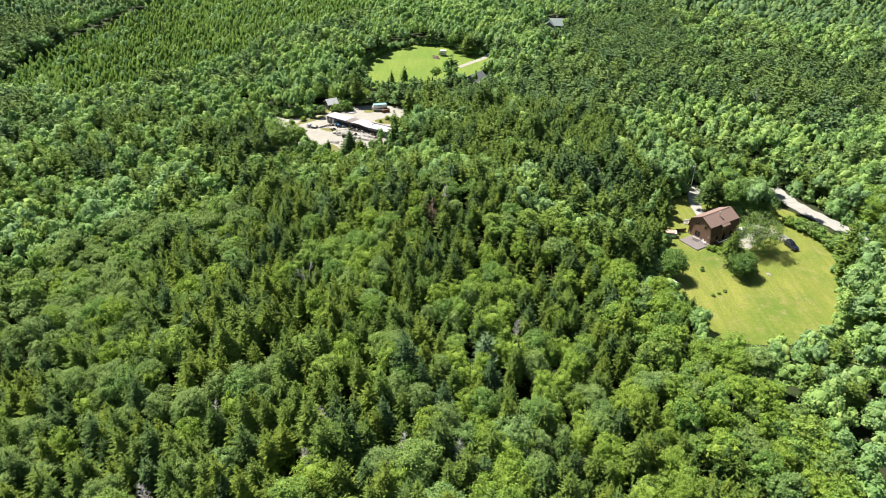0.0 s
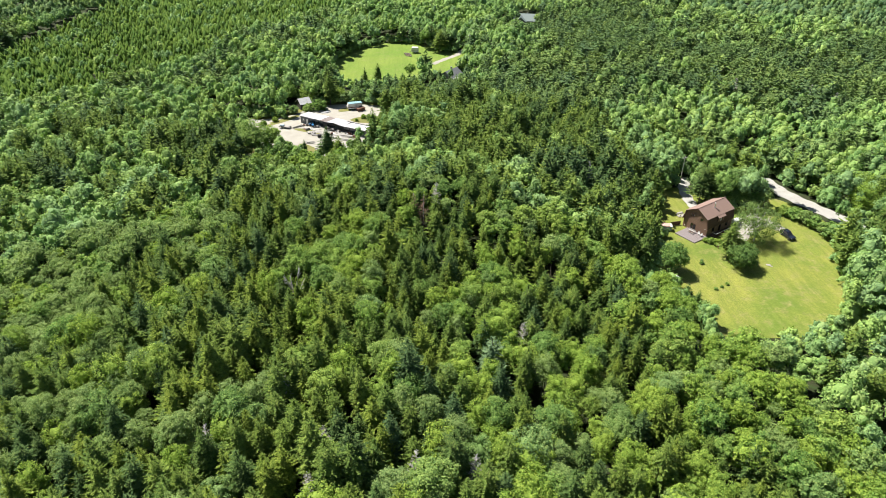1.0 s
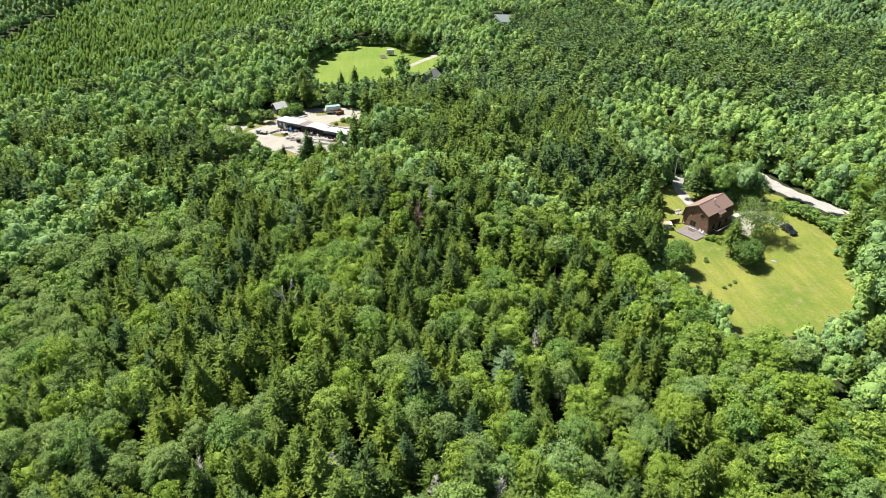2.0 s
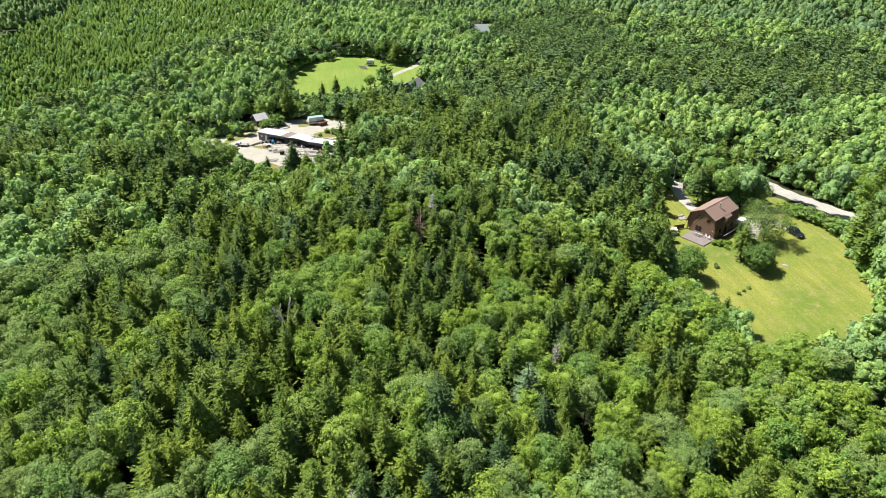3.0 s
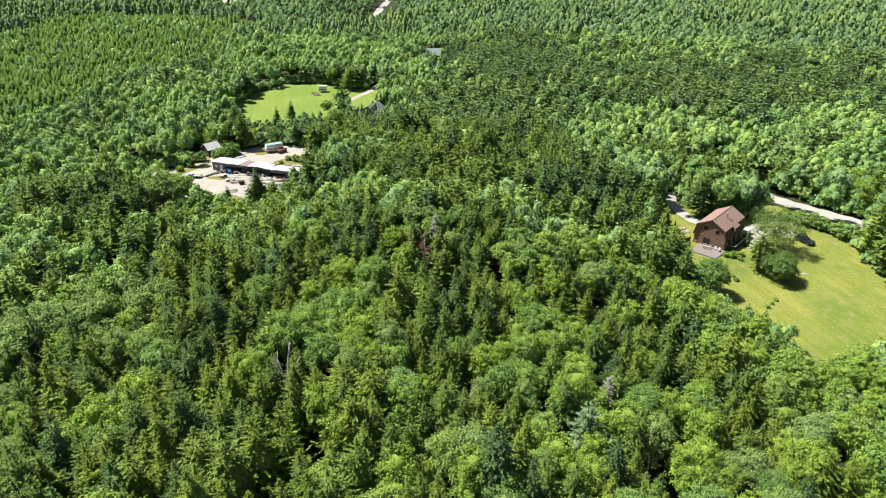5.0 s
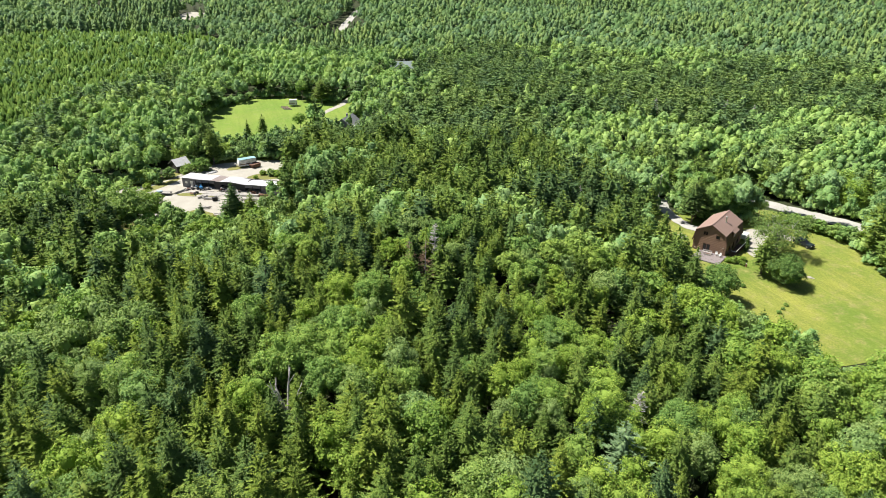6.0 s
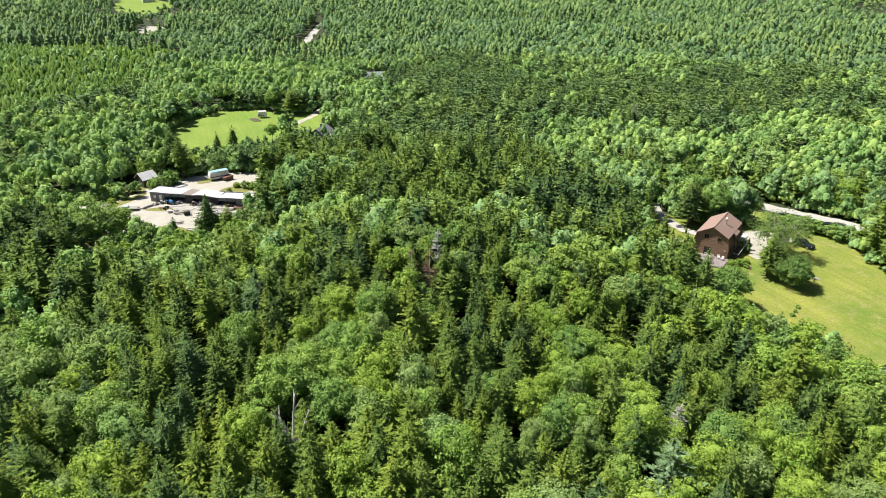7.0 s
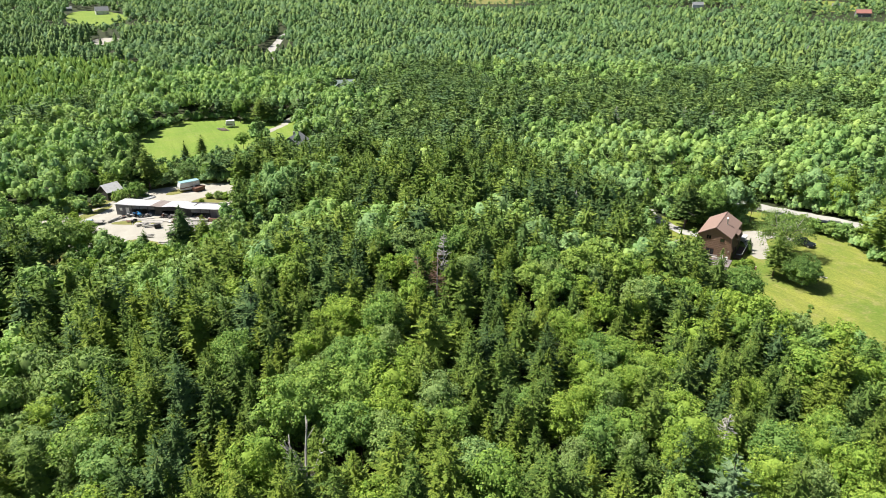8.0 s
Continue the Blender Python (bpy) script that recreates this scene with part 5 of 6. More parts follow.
def tractor(m):
    c = thing("tractor", "small blue tractor standing before the workshop", "tractor", m)
    part("bonnet", boxes((-0.32, 0.32, -1.5, -0.2, 0.65, 1.2), bevel=0.06), BLUE, c)
    part("seat", boxes((-0.25, 0.25, 0.25, 0.7, 0.95, 1.1), bevel=0.04), BLACK, c)
    part("fender", boxes((-0.72, -0.4, 0.1, 1.0, 1.05, 1.12), (0.4, 0.72, 0.1, 1.0, 1.05, 1.12), bevel=0.02), BLUE, c)
    part("chassis", boxes((-0.2, 0.2, -1.5, 0.8, 0.4, 0.66)), BLACK, c)
    part("roll_bar", joined(tube((-0.45, 0.8, 0.7), (-0.45, 0.8, 1.9), 0.04), tube((0.45, 0.8, 0.7), (0.45, 0.8, 1.9), 0.04), tube((-0.45, 0.8, 1.9), (0.45, 0.8, 1.9), 0.04)), BLACK, c)
    for x in (-0.58, 0.58):
        wheel(c, x, 0.55, 0.55, 0.3)
        wheel(c, x, -1.2, 0.34, 0.2)


def flat_trailer(m):
    c = thing("flat_trailer", "old flat trailer loaded with boards and tarps", "trailer", m)
    part("bed", boxes((-2.2, 2.2, -0.95, 0.95, 0.55, 0.68)), DARK_BOARD, c)
    part("drawbar", boxes((2.2, 3.3, -0.06, 0.06, 0.45, 0.55)), BLACK, c)
    for k in range(5):
        part("board", boxes((-2.0 + 0.1 * k, 2.3 - 0.2 * k, -0.8 + 0.32 * k, -0.52 + 0.32 * k, 0.69, 0.80 + 0.03 * k)), PLANK, c)
    part("cover", boxes((-1.9, -0.4, -0.7, 0.6, 0.9, 1.25), bevel=0.12), BLUE_TARP, c, "grey-blue tarp over the load")
    for y in (-0.85, 0.85):
        w = new("wheel")
        w.parent = c
        w.matrix_basis = pose(-0.2, y, 0.3, 0, 0, 90)
        part("tyre", tube((-0.1, 0, 0), (0.1, 0, 0), 0.3, sides=16), RUBBER, w)
        part("rim", tube((-0.11, 0, 0), (0.11, 0, 0), 0.16, sides=12), STEEL, w)


random.seed(11)
tractor(at_yard(6.6, -1.6, 60))
flat_trailer(pose(-51.2, 243.6, gz(-51, 243.6) + 0.1, 0, 0, -22))
for x, y, turn, n in ((5.4, -0.7, 0, 9), (8.4, -1.0, 20, 10), (13.4, -1.0, 10, 11), (15.8, -1.4, -15, 10), (18.6, -1.1, 5, 9), (22.5, -0.9, 0, 8), (11.0, -7.5, 30, 7), (17.6, -4.6, 0, 7)):
    junk(at_yard(x, y, turn), n, 1.3, "heap of dark scrap metal and timber by the workshop")
for x, y, turn, ln, r, k in ((8.8, -3.4, 12, 5.0, 7, 2), (12.2, -4.6, 8, 5.5, 8, 2), (15.2, -3.2, -4, 4.5, 6, 2), (18.8, -3.3, 6, 5.0, 8, 3), (21.4, -5.2, 10, 4.5, 6, 2), (10.6, -6.0, 15, 4.0, 5, 1), (6.2, -3.6, 4, 4.2, 4, 1)):
    plank_stack(at_yard(x, y, turn), ln, r, k, "loose stack of weathered grey planks on gravel", PLANK)
log_pile(pose(-40.4, 227.8, gz(-40.4, 227.8) + 0.1, 0, 0, -10), 2.8, 8, "low pile of cut logs on gravel", PLANK)
log_pile(pose(-36.5, 222.0, gz(-36.5, 222) + 0.1, 0, 0, -25), 3.6, 4, "few pale poles lying on gravel", PLANK)
for x, y, turn, ln, n in ((2.4, -4.6, 70, 3.2, 5), (23.6, -3.6, 8, 5.0, 8), (25.0, -6.4, 14, 4.4, 6), (14.0, -8.4, 25, 3.6, 5)):
    log_pile(at_yard(x, y, turn), ln, n, "weathered logs lying on the gravel yard", PLANK)
for x, y, turn, n in ((3.4, -2.2, 40, 7), (20.6, -7.2, 15, 6), (24.4, -1.2, -10, 9), (7.4, -5.6, 60, 6)):
    junk(at_yard(x, y, turn), n, 1.5, "scattered scrap timber and metal on the gravel")
log_pile(at_yard(26.4, -2.6, 0), 3.4, 9, "brown log pile beside the workshop", RUST)


def barrel_box(m, label):
    c = thing("equipment_box", label, "box", m, "dark boxes in the yard")
    part("body", boxes((-0.7, 0.7, -0.5, 0.5, 0.05, 1.0), bevel=0.06), BLACK, c)
    part("lid", boxes((-0.74, 0.74, -0.54, 0.54, 1.0, 1.08), bevel=0.02), DARK_BOARD, c)


barrel_box(pose(-35.0, 226.6, gz(-35, 226.6) + 0.1, 0, 0, 40), "black equipment box standing on gravel")
barrel_box(pose(-37.4, 233.3, gz(-37.4, 233.3) + 0.1, 0, 0, 10), "black equipment box beside loose timber")
barrel_box(pose(-32.6, 224.0, gz(-32.6, 224) + 0.1, 0, 0, -20), "black equipment box standing on gravel")


def skiff(m):
    c = thing("boat", "upturned pale aluminium boat behind the workshop", "boat", m)
    bm = bmesh.new()
    rows = []
    for k in range(7):
        t = k / 6
        wv = 0.65 * math.sin(math.pi * (0.12 + 0.8 * t)) + 0.06
        rows.append([bm.verts.new((-1.9 + 3.8 * t, wv * math.cos(a), 0.5 * math.sin(a) * (0.7 + 0.3 * math.sin(math.pi * t)))) for a in (0, 0.6, 1.2, 1.57, 1.94, 2.54, 3.14)])
    for a, b in zip(rows, rows[1:]):
        for i in range(6):
            bm.faces.new((a[i], b[i], b[i + 1], a[i + 1]))
    bm.faces.new(rows[0]), bm.faces.new(rows[-1][::-1])
    part("hull", bm, METAL_ROOF, c)
    part("keel", boxes((-1.8, 1.8, -0.03, 0.03, 0.44, 0.55)), STEEL, c)


skiff(pose(-37.6, 260.5, gz(-37.6, 260.5) + 0.1, 0, 0, 25))


def shed():
    s = thing("shed", "dark boarded shed with a pale metal gable roof", "shed", pose(-47.8, 264.4, gz(-48, 266), 0, 0, 30))
    holes = [(1.5, 2.6, 0, 2.0)]
    part("front_wall", siding(lambda z: (0, 4.4), 2.6, holes, 0, 0.12), DARK_BOARD, s)
    part("back_wall", boxes((0, 4.4, 4.4, 4.52, 0, 2.6)), DARK_BOARD, s)
    for x in (0.0, 4.28):
        bm = prism([(0.12, 0), (4.4, 0), (4.4, 2.6), (2.26, 4.15), (0.12, 2.6)], 0, 0.12)
        bmesh.ops.transform(bm, matrix=Matrix(((0, 1, 0, x), (1, 0, 0, 0), (0, 0, 1, 0), (0, 0, 0, 1))), verts=bm.verts)
        part("end_wall", bm, DARK_BOARD, s)
    part("door", boxes((1.52, 2.58, 0.02, 0.08, 0.02, 1.98)), GREY_BOARD, s)
    part("roof", slab((-0.3, -0.35, 2.42), (4.7, -0.35, 2.42), (4.7, 2.26, 4.30), (-0.3, 2.26, 4.30), 0.07), METAL_ROOF, s)
    part("roof", slab((-0.3, 4.87, 2.42), (4.7, 4.87, 2.42), (4.7, 2.262, 4.30), (-0.3, 2.262, 4.30), 0.07), METAL_ROOF, s)


shed()


def plain_house(name, label, m, lx, ly, wall_h, rise, wall, roof, porch=False):
    """A gabled house with its ridge along x: walls with openings, windows, door, two roof slopes and a chimney."""
    h = thing(name, label, "house", m)
    wins = [(0.8, 1.8, 0.9, 2.1), (lx * 0.55, lx * 0.55 + 1.1, 0.9, 2.1), (lx - 1.9, lx - 0.8, 0.9, 2.1)]
    doorway = (lx * 0.34, lx * 0.34 + 0.95, 0.05, 2.1)
    part("front_wall", siding(lambda z: (0, lx), wall_h, wins + [doorway], 0, 0.15, 0.25), wall, h)
    part("rear_wall", boxes((0, lx, ly - 0.15, ly, 0, wall_h)), wall, h)
    for x, s in ((0.0, -1), (lx, 1)):
        gw = lambda z: (0.16, ly - 0.16) if z < wall_h else (0.16 + (z - wall_h) * (ly / 2 - 0.16) / rise, ly - 0.16 - (z - wall_h) * (ly / 2 - 0.16) / rise)
        bm = siding(gw, wall_h + rise - 0.2, [(ly / 2 - 0.5, ly / 2 + 0.5, wall_h - 0.9, wall_h + 0.3)], 0, 0.15, 0.25)
        bmesh.ops.transform(bm, matrix=Matrix(((0, -s, 0, x), (1, 0, 0, 0), (0, 0, 1, 0), (0, 0, 0, 1))), verts=bm.verts)
        part("gable_wall", bm, wall, h)
        tr = Matrix.Translation((x, 0 if s > 0 else ly, 0)) @ Matrix.Rotation(math.pi / 2 * s, 4, "Z")
        window(h, ly / 2 - 0.5, ly / 2 + 0.5, wall_h - 0.9, wall_h + 0.3, 0, tr, frame_mat=PALE_TRIM)
    for a, b, lo, hi in wins:
        window(h, a, b, lo, hi, 0, frame_mat=PALE_TRIM)
    part("door", boxes((doorway[0], doorway[1], 0.03, 0.09, 0.05, 2.1)), PALE_TRIM, h)
    for y0, y1 in ((-0.4, ly / 2), (ly + 0.4, ly / 2 + 0.004)):
        z0 = wall_h - 0.4 * rise / (ly / 2)
        part("roof", slab((-0.4, y0, z0), (lx + 0.4, y0, z0), (lx + 0.4, y1, wall_h + rise), (-0.4, y1, wall_h + rise), 0.16), roof, h)
    part("chimney", boxes((lx * 0.6, lx * 0.6 + 0.6, ly / 2 + 0.4, ly / 2 + 1.0, wall_h + rise * 0.5, wall_h + rise + 0.7)), CONCRETE, h)
    if porch:
        part("porch_roof", slab((0.3, -2.2, wall_h - 0.75), (lx * 0.7, -2.2, wall_h - 0.75), (lx * 0.7, 0, wall_h - 0.25), (0.3, 0, wall_h - 0.25), 0.1), METAL_ROOF, h)
        for x in (0.5, lx * 0.35, lx * 0.68):
            part("porch_post", boxes((x - 0.07, x + 0.07, -2.1, -1.96, 0, wall_h - 0.75)), PALE_TRIM, h)
    return h


plain_house("house", "grey boarded house with a slate roof beside the field", pose(15.2, 300.0, gz(14, 302), 0, 0, 52), 9, 6.5, 2.8, 2.4, PLANK, SLATE, True)
far_house = plain_house("house", "house with a grey-green metal roof deep in the forest", pose(59, 401, gz(66, 405), 0, 0, -14), 12, 9, 4.6, 3.0, GREY_BOARD, GREEN_ROOF)
for s in (-1, 1):
    part("wing_roof", slab((4 + 3.4 * s, -2.6, 4.2), (4 + 3.4 * s, 4.5, 4.2), (4 + 0.002 * s, 4.5, 6.9), (4 + 0.002 * s, -2.6, 6.9), 0.15), GREEN_ROOF, far_house, "cross-gable roof slope")
part("wing_wall", prism([(1.0, 0), (7.0, 0), (7.0, 4.2), (4.0, 6.6), (1.0, 4.2)], -2.2, -2.0), GREY_BOARD, far_house)
junk(pose(14.0, 297.5, gz(14, 297.5) + 0.1, 0, 0, 10), 9, 1.8, "pale heap of lumber before the grey house")


# ---- single trees, bushes and poles round the clearings ----
def tree(kind, x, y, height, width=1.0, pick=0, label=""):
    """One more tree of a kind that the forest has."""
    material, needle, radii, usual = KINDS[kind]
    crown, trunk = CROWNS[kind][pick % 3]
    root = first_tree(kind, crown, trunk)
    s = height / (13.0 if needle else 11.6)
    root.matrix_basis = pose(x, y, gz(x, y), 0, 0, 77 * pick + 31 * x) @ Matrix.Diagonal((s * width, s * width, s, 1))
    return tagged(root, label or usual, "tree")


tree("spruce", 77.6, 150.0, 9.6, 1.45, 1, "broad dark spruce standing on the lawn")
tree("maple", 87.5, 177.0, 10.5, 1.0, 1, "green maple behind the brown house")
tree("spruce", 81.8, 179.5, 13.5, 1.2, 2, "tall dark spruce beside the drive")
tree("fir", 85.0, 182.0, 12.5, 1.2, 2, "tall fir beside the drive")
tree("maple", 91.5, 180.5, 10.5, 1.0, 0, "green maple between house and road")
tree("aspen", 99.2, 174.5, 7.5, 1.2, 1, "pale green aspen beside the road")
tree("maple", 88.5, 185.5, 12.0, 1.1, 2, "green maple between house and road")
tree("spruce", -32.8, 217.0, 10.5, 1.15, 1, "young spruce before the gravel yard")
tree("spruce", -28.6, 213.0, 9.5, 1.1, 2, "young spruce before the gravel yard")
tree("spruce", -17.7, 300.5, 9.6, 1.2, 0, "pointed spruce at the foot of the hay field")
tree("spruce", -23.5, 297.5, 8.0, 0.9, 1, "slim spruce at the foot of the hay field")
tree("maple", -3.2, 306.0, 7.5, 1.1, 1, "round dark tree at the foot of the hay field")
tree("spruce", 13.0, 352.0, 12.0, 1.5, 2, "broad dark spruce at the field's far corner")
tree("maple", 5.5, 360.0, 9.5, 1.2, 0, "green maple beyond the small caravan")
tree("spruce", -38.5, 285.0, 13.0, 1.2, 1, "tall dark spruce behind the shed")
tree("spruce", -42.0, 281.0, 12.0, 1.2, 0, "tall dark spruce behind the shed")
tree("spruce", -36.6, 270.6, 13.0, 1.2, 1, "tall dark spruce behind the gravel yard")
tree("spruce", -39.6, 273.4, 12.0, 1.15, 2, "tall dark spruce behind the gravel yard")
tree("spruce", -40.8, 218.6, 6.0, 1.1, 0, "young spruce before the gravel yard")


wp = first_tree("white_pine", mesh_of("crown", spruce_crown(16, 9, 7, 13, 3.3, base=0.2, cover=1.5, core=0.4), WHITE_PINE), mesh_of("trunk", trunk_mesh(13, 0.22, 0.2), BARK))
wp.matrix_basis = pose(8.3, 101.5, gz(8.3, 101.5))
tagged(wp, "soft blue-green white pine standing among broadleaf trees", "tree")


def bush_mesh(r, h, count, material):
    v, f = leafy_crown(count, h, r, 6, base=-0.25, cover=2.2, bunch=12)
    return mesh_of("bush", (v, f), material)


BUSHES = [bush_mesh(1.6, 2.6, 1500, LEAF), bush_mesh(1.9, 2.4, 1700, LEAF), bush_mesh(1.5, 2.2, 1400, BRIGHT), bush_mesh(1.7, 2.8, 1500, PALE)]


def bush(x, y, s, pick, label, tall=1.0):
    ob = new("bush", BUSHES[pick])
    ob.matrix_basis = pose(x, y, gz(x, y) + 0.25 * s, 0, 0, 40 * x) @ Matrix.Diagonal((s, s, s * tall, 1))
    return tagged(ob, label, "bush", "bushes round the clearings")


for k, (x, y, s) in enumerate([(103.8, 171.5, 1.2), (105.8, 169.0, 1.3), (107.4, 166.2, 1.45), (108.6, 163.0, 1.4), (109.8, 160.0, 1.3), (110.6, 157.0, 1.4), (111.4, 153.8, 1.3), (110.6, 166.0, 1.0), (112.5, 161.5, 1.1), (110.5, 150.6, 1.4), (109.4, 147.0, 1.4)]):
    bush(x, y, s, (0, 1, 3, 0)[k % 4], "dense green roadside bush edging the lawn", 0.85)
for k, (x, y, s) in enumerate([(74.8, 157.4, 0.55), (76.0, 156.7, 0.6), (77.2, 156.2, 0.65), (78.6, 156.6, 0.5), (76.9, 154.9, 0.45)]):
    bush(x, y, s, 2 if k != 1 else 0, "small yellow-green garden shrub beside the deck")
for x, y, s in ((69.4, 146.5, 0.3), (68.4, 135.0, 0.26), (70.2, 135.9, 0.22), (72.0, 136.9, 0.26), (70.0, 148.0, 0.2)):
    bush(x, y, s, 1, "small shrub planted on the lawn")
for x, y, s, p in ((-22.5, 253.5, 0.7, 2), (-20.0, 252.0, 0.8, 3), (-18.2, 251.0, 0.9, 2), (-25.0, 250.0, 0.5, 2), (-16.0, 247.0, 1.2, 3), (-40.4, 264.4, 1.5, 1), (-44.8, 262.5, 1.1, 1), (-50, 260.5, 1.2, 0), (-54, 259.0, 1.1, 2), (-58, 258.5, 1.3, 0), (-62, 258.5, 1.1, 3), (-66, 259.0, 1.3, 1), (-70, 261.0, 1.4, 0), (-56, 256.5, 0.7, 2), (-63, 256.0, 0.8, 2), (-56, 251.5, 0.8, 2), (-53.0, 254.5, 0.7, 0), (-60.0, 248.0, 0.8, 2), (-44.0, 220.5, 0.9, 3), (-47.5, 224.0, 1.0, 0), (-38.0, 216.0, 0.9, 2), (-28.0, 219.0, 0.9, 3), (10.0, 300.0, 1.2, 3), (-51, 228, 1.1, 0)):
    bush(x, y, s, p, "green bush at the edge of the gravel yard")


FULL = {}
DEEP = foliage("deep_green_leaves", [(0.105, 0.190, 0.050), (0.125, 0.215, 0.055), (0.095, 0.175, 0.052)], 0.24, (0.20, 0.29, 0.07))


def full_tree(x, y, height, radius, material, label):
    """A broadleaf whose crown comes down almost to the grass."""
    key = (round(height / radius, 1), material.name)
    if key not in FULL:
        FULL[key] = (mesh_of("crown", leafy_crown(7500, height / radius * 3.0, 3.0, 11, base=-0.12, cover=2.1, bunch=20), material), mesh_of("trunk", trunk_mesh(height / radius * 2.0, 0.16, 0.2), BARK))
    crown, trunk = FULL[key]
    t = first_tree("maple", crown, trunk)
    t.matrix_basis = pose(x, y, gz(x, y), 0, 0, 47 * x) @ Matrix.Scale(radius / 3.0, 4)
    tagged(t, label, "tree")


for x, y, r in ((122.5, 188, 3.6), (120.5, 197, 3.4), (124.5, 179, 3.8), (127.0, 170, 4.0), (118.0, 207, 3.4), (129.5, 161, 3.6), (126.5, 193, 4.0), (130.5, 178, 4.0)):
    full_tree(x, y, r * 2.9, r, BRIGHT if r > 3.7 else LEAF, "broad leafy maple on the far side of the road")
for x, y, r in ((107.5, 140, 3.2), (113.5, 148.5, 3.0), (104.5, 131, 3.2), (101, 122.5, 3.2), (112.5, 141, 3.8), (109.5, 133, 3.6)):
    full_tree(x, y, r * 2.9, r, LEAF, "broad leafy maple edging the lawn")
full_tree(-58.0, 220.5, 15.0, 5.4, LEAF, "large full maple at the corner of the gravel yard")
full_tree(-53.5, 226.0, 9.5, 3.3, LEAF, "full green maple at the corner of the gravel yard")
full_tree(60.3, 143.6, 9.6, 3.6, LEAF, "rounded pale green maple at the edge of the lawn")
for x, y, h, r in ((54.0, 134.5, 6.4, 2.5), (54.6, 129.6, 6.2, 2.5), (56.5, 124.5, 6.0, 2.4)):
    full_tree(x, y, h, r, LEAF if r > 2.5 else BRIGHT, "full green maple at the edge of the lawn")
tree("spruce", 52.4, 143.0, 12.5, 1.0, 1, "dark spruce between forest and lawn")
tree("fir", 50.2, 147.4, 13.0, 1.0, 2, "olive green fir between forest and lawn")
tree("spruce", 54.2, 149.0, 11.0, 1.0, 0, "dark spruce between forest and lawn")
full_tree(79.2, 144.2, 7.8, 3.3, DEEP, "low full green maple beside the lawn spruce")
full_tree(80.4, 147.8, 6.6, 2.3, DEEP, "low full green maple beside the lawn spruce")
full_tree(93.6, 177.4, 8.0, 2.9, LEAF, "full green maple between house and road")
full_tree(89.0, 177.5, 9.0, 3.2, LEAF, "full green maple behind the brown house")
full_tree(-46.0, 277.0, 9.0, 3.6, LEAF, "full green maple behind the shed")
full_tree(-54.5, 277.5, 10.0, 4.0, LEAF, "full green maple behind the shed")
full_tree(-33.0, 275.5, 6.5, 2.8, LEAF, "full green maple behind the caravan")
full_tree(-26.0, 276.0, 7.0, 3.0, LEAF, "full green maple behind the caravan")
full_tree(-19.0, 275.0, 6.5, 2.8, LEAF, "full green maple behind the caravan")


random.seed(21)
for k in range(46):
    x, y = random.uniform(-56, -20), random.uniform(203, 219)
    if inside(YARD, x, y) or (x < -47 and y > 216):
        continue
    bush(x, y, random.uniform(1.0, 1.75), (0, 1, 2, 2, 3)[k % 5], "tall green alder scrub before the gravel yard", random.uniform(1.1, 1.5))


def cypress(x, y, h):
    v, f = spruce_crown(12, 9, 3, h, 0.55, base=0.02, cover=1.6, core=0.5)
    c = thing("cypress", "slim dark columnar shrub beside the side deck", "shrub", pose(x, y, gz(x, y)))
    ob = new("crown", mesh_of("crown", (v, f), SPRUCE))
    ob.parent = c
    part("trunk", tube((0, 0, -0.2), (0, 0, h * 0.7), 0.06, 0.02, 6), BARK, c)


cypress(84.6, 162.2, 3.2)
cypress(83.2, 160.8, 2.2)


def birch(x, y, height, radius):
    """An open crown on several pale limbs."""
    b = thing("birch", "large airy pale-limbed birch shading the lawn", "tree", pose(x, y, gz(x, y)))
    for k in range(9):
        limbs = []
        a = 6.283 * k / 9 + 0.3 * math.sin(k * 3)
        d = radius * (0.45 + 0.3 * (k % 3) / 2)
        fork = Vector((0.2 * math.cos(a), 0.2 * math.sin(a), height * (0.18 + 0.05 * (k % 3))))
        elbow = Vector((d * 0.45 * math.cos(a), d * 0.45 * math.sin(a), height * 0.5))
        end = Vector((d * math.cos(a), d * math.sin(a), height * (0.72 + 0.07 * (k % 4))))
        limbs += [tube(fork, elbow, 0.13, 0.09, 7), tube(elbow, end, 0.09, 0.03, 6)]
        for j in range(3):
            s = elbow.lerp(end, 0.3 + 0.25 * j)
            limbs.append(tube(s, s + Vector((math.cos(a + j * 2.2), math.sin(a + j * 2.2), 0.5)) * radius * 0.28, 0.045, 0.015, 5))
        part("limb", joined(*limbs), DEADWOOD, b)
    part("trunk", tube((0, 0, -0.3), (0, 0, height * 0.3), 0.26, 0.18, 9), DEADWOOD, b)
    v, f = leafy_crown(7000, height, radius, 17, base=0.12, cover=0.80, bunch=34, dense=0)
    new("crown", mesh_of("crown", (v, f), BIRCH)).parent = b


BIRCH = foliage("birch_leaves", [(0.165, 0.255, 0.075), (0.175, 0.265, 0.080)], 0.32, (0.24, 0.32, 0.10))
birch(88.2, 156.8, 10.6, 5.5)


def pine(x, y, h, k):
    root = first_tree("pine", PINES[k % 2][0], PINES[k % 2][1])
    root.matrix_basis = pose(x, y, gz(x, y), 0, 0, 53 * k) @ Matrix.Diagonal((h / 14, h / 14, h / 14, 1))
    tagged(root, "tall dark pine with a bare lower trunk", "tree", "pines in the open stand")


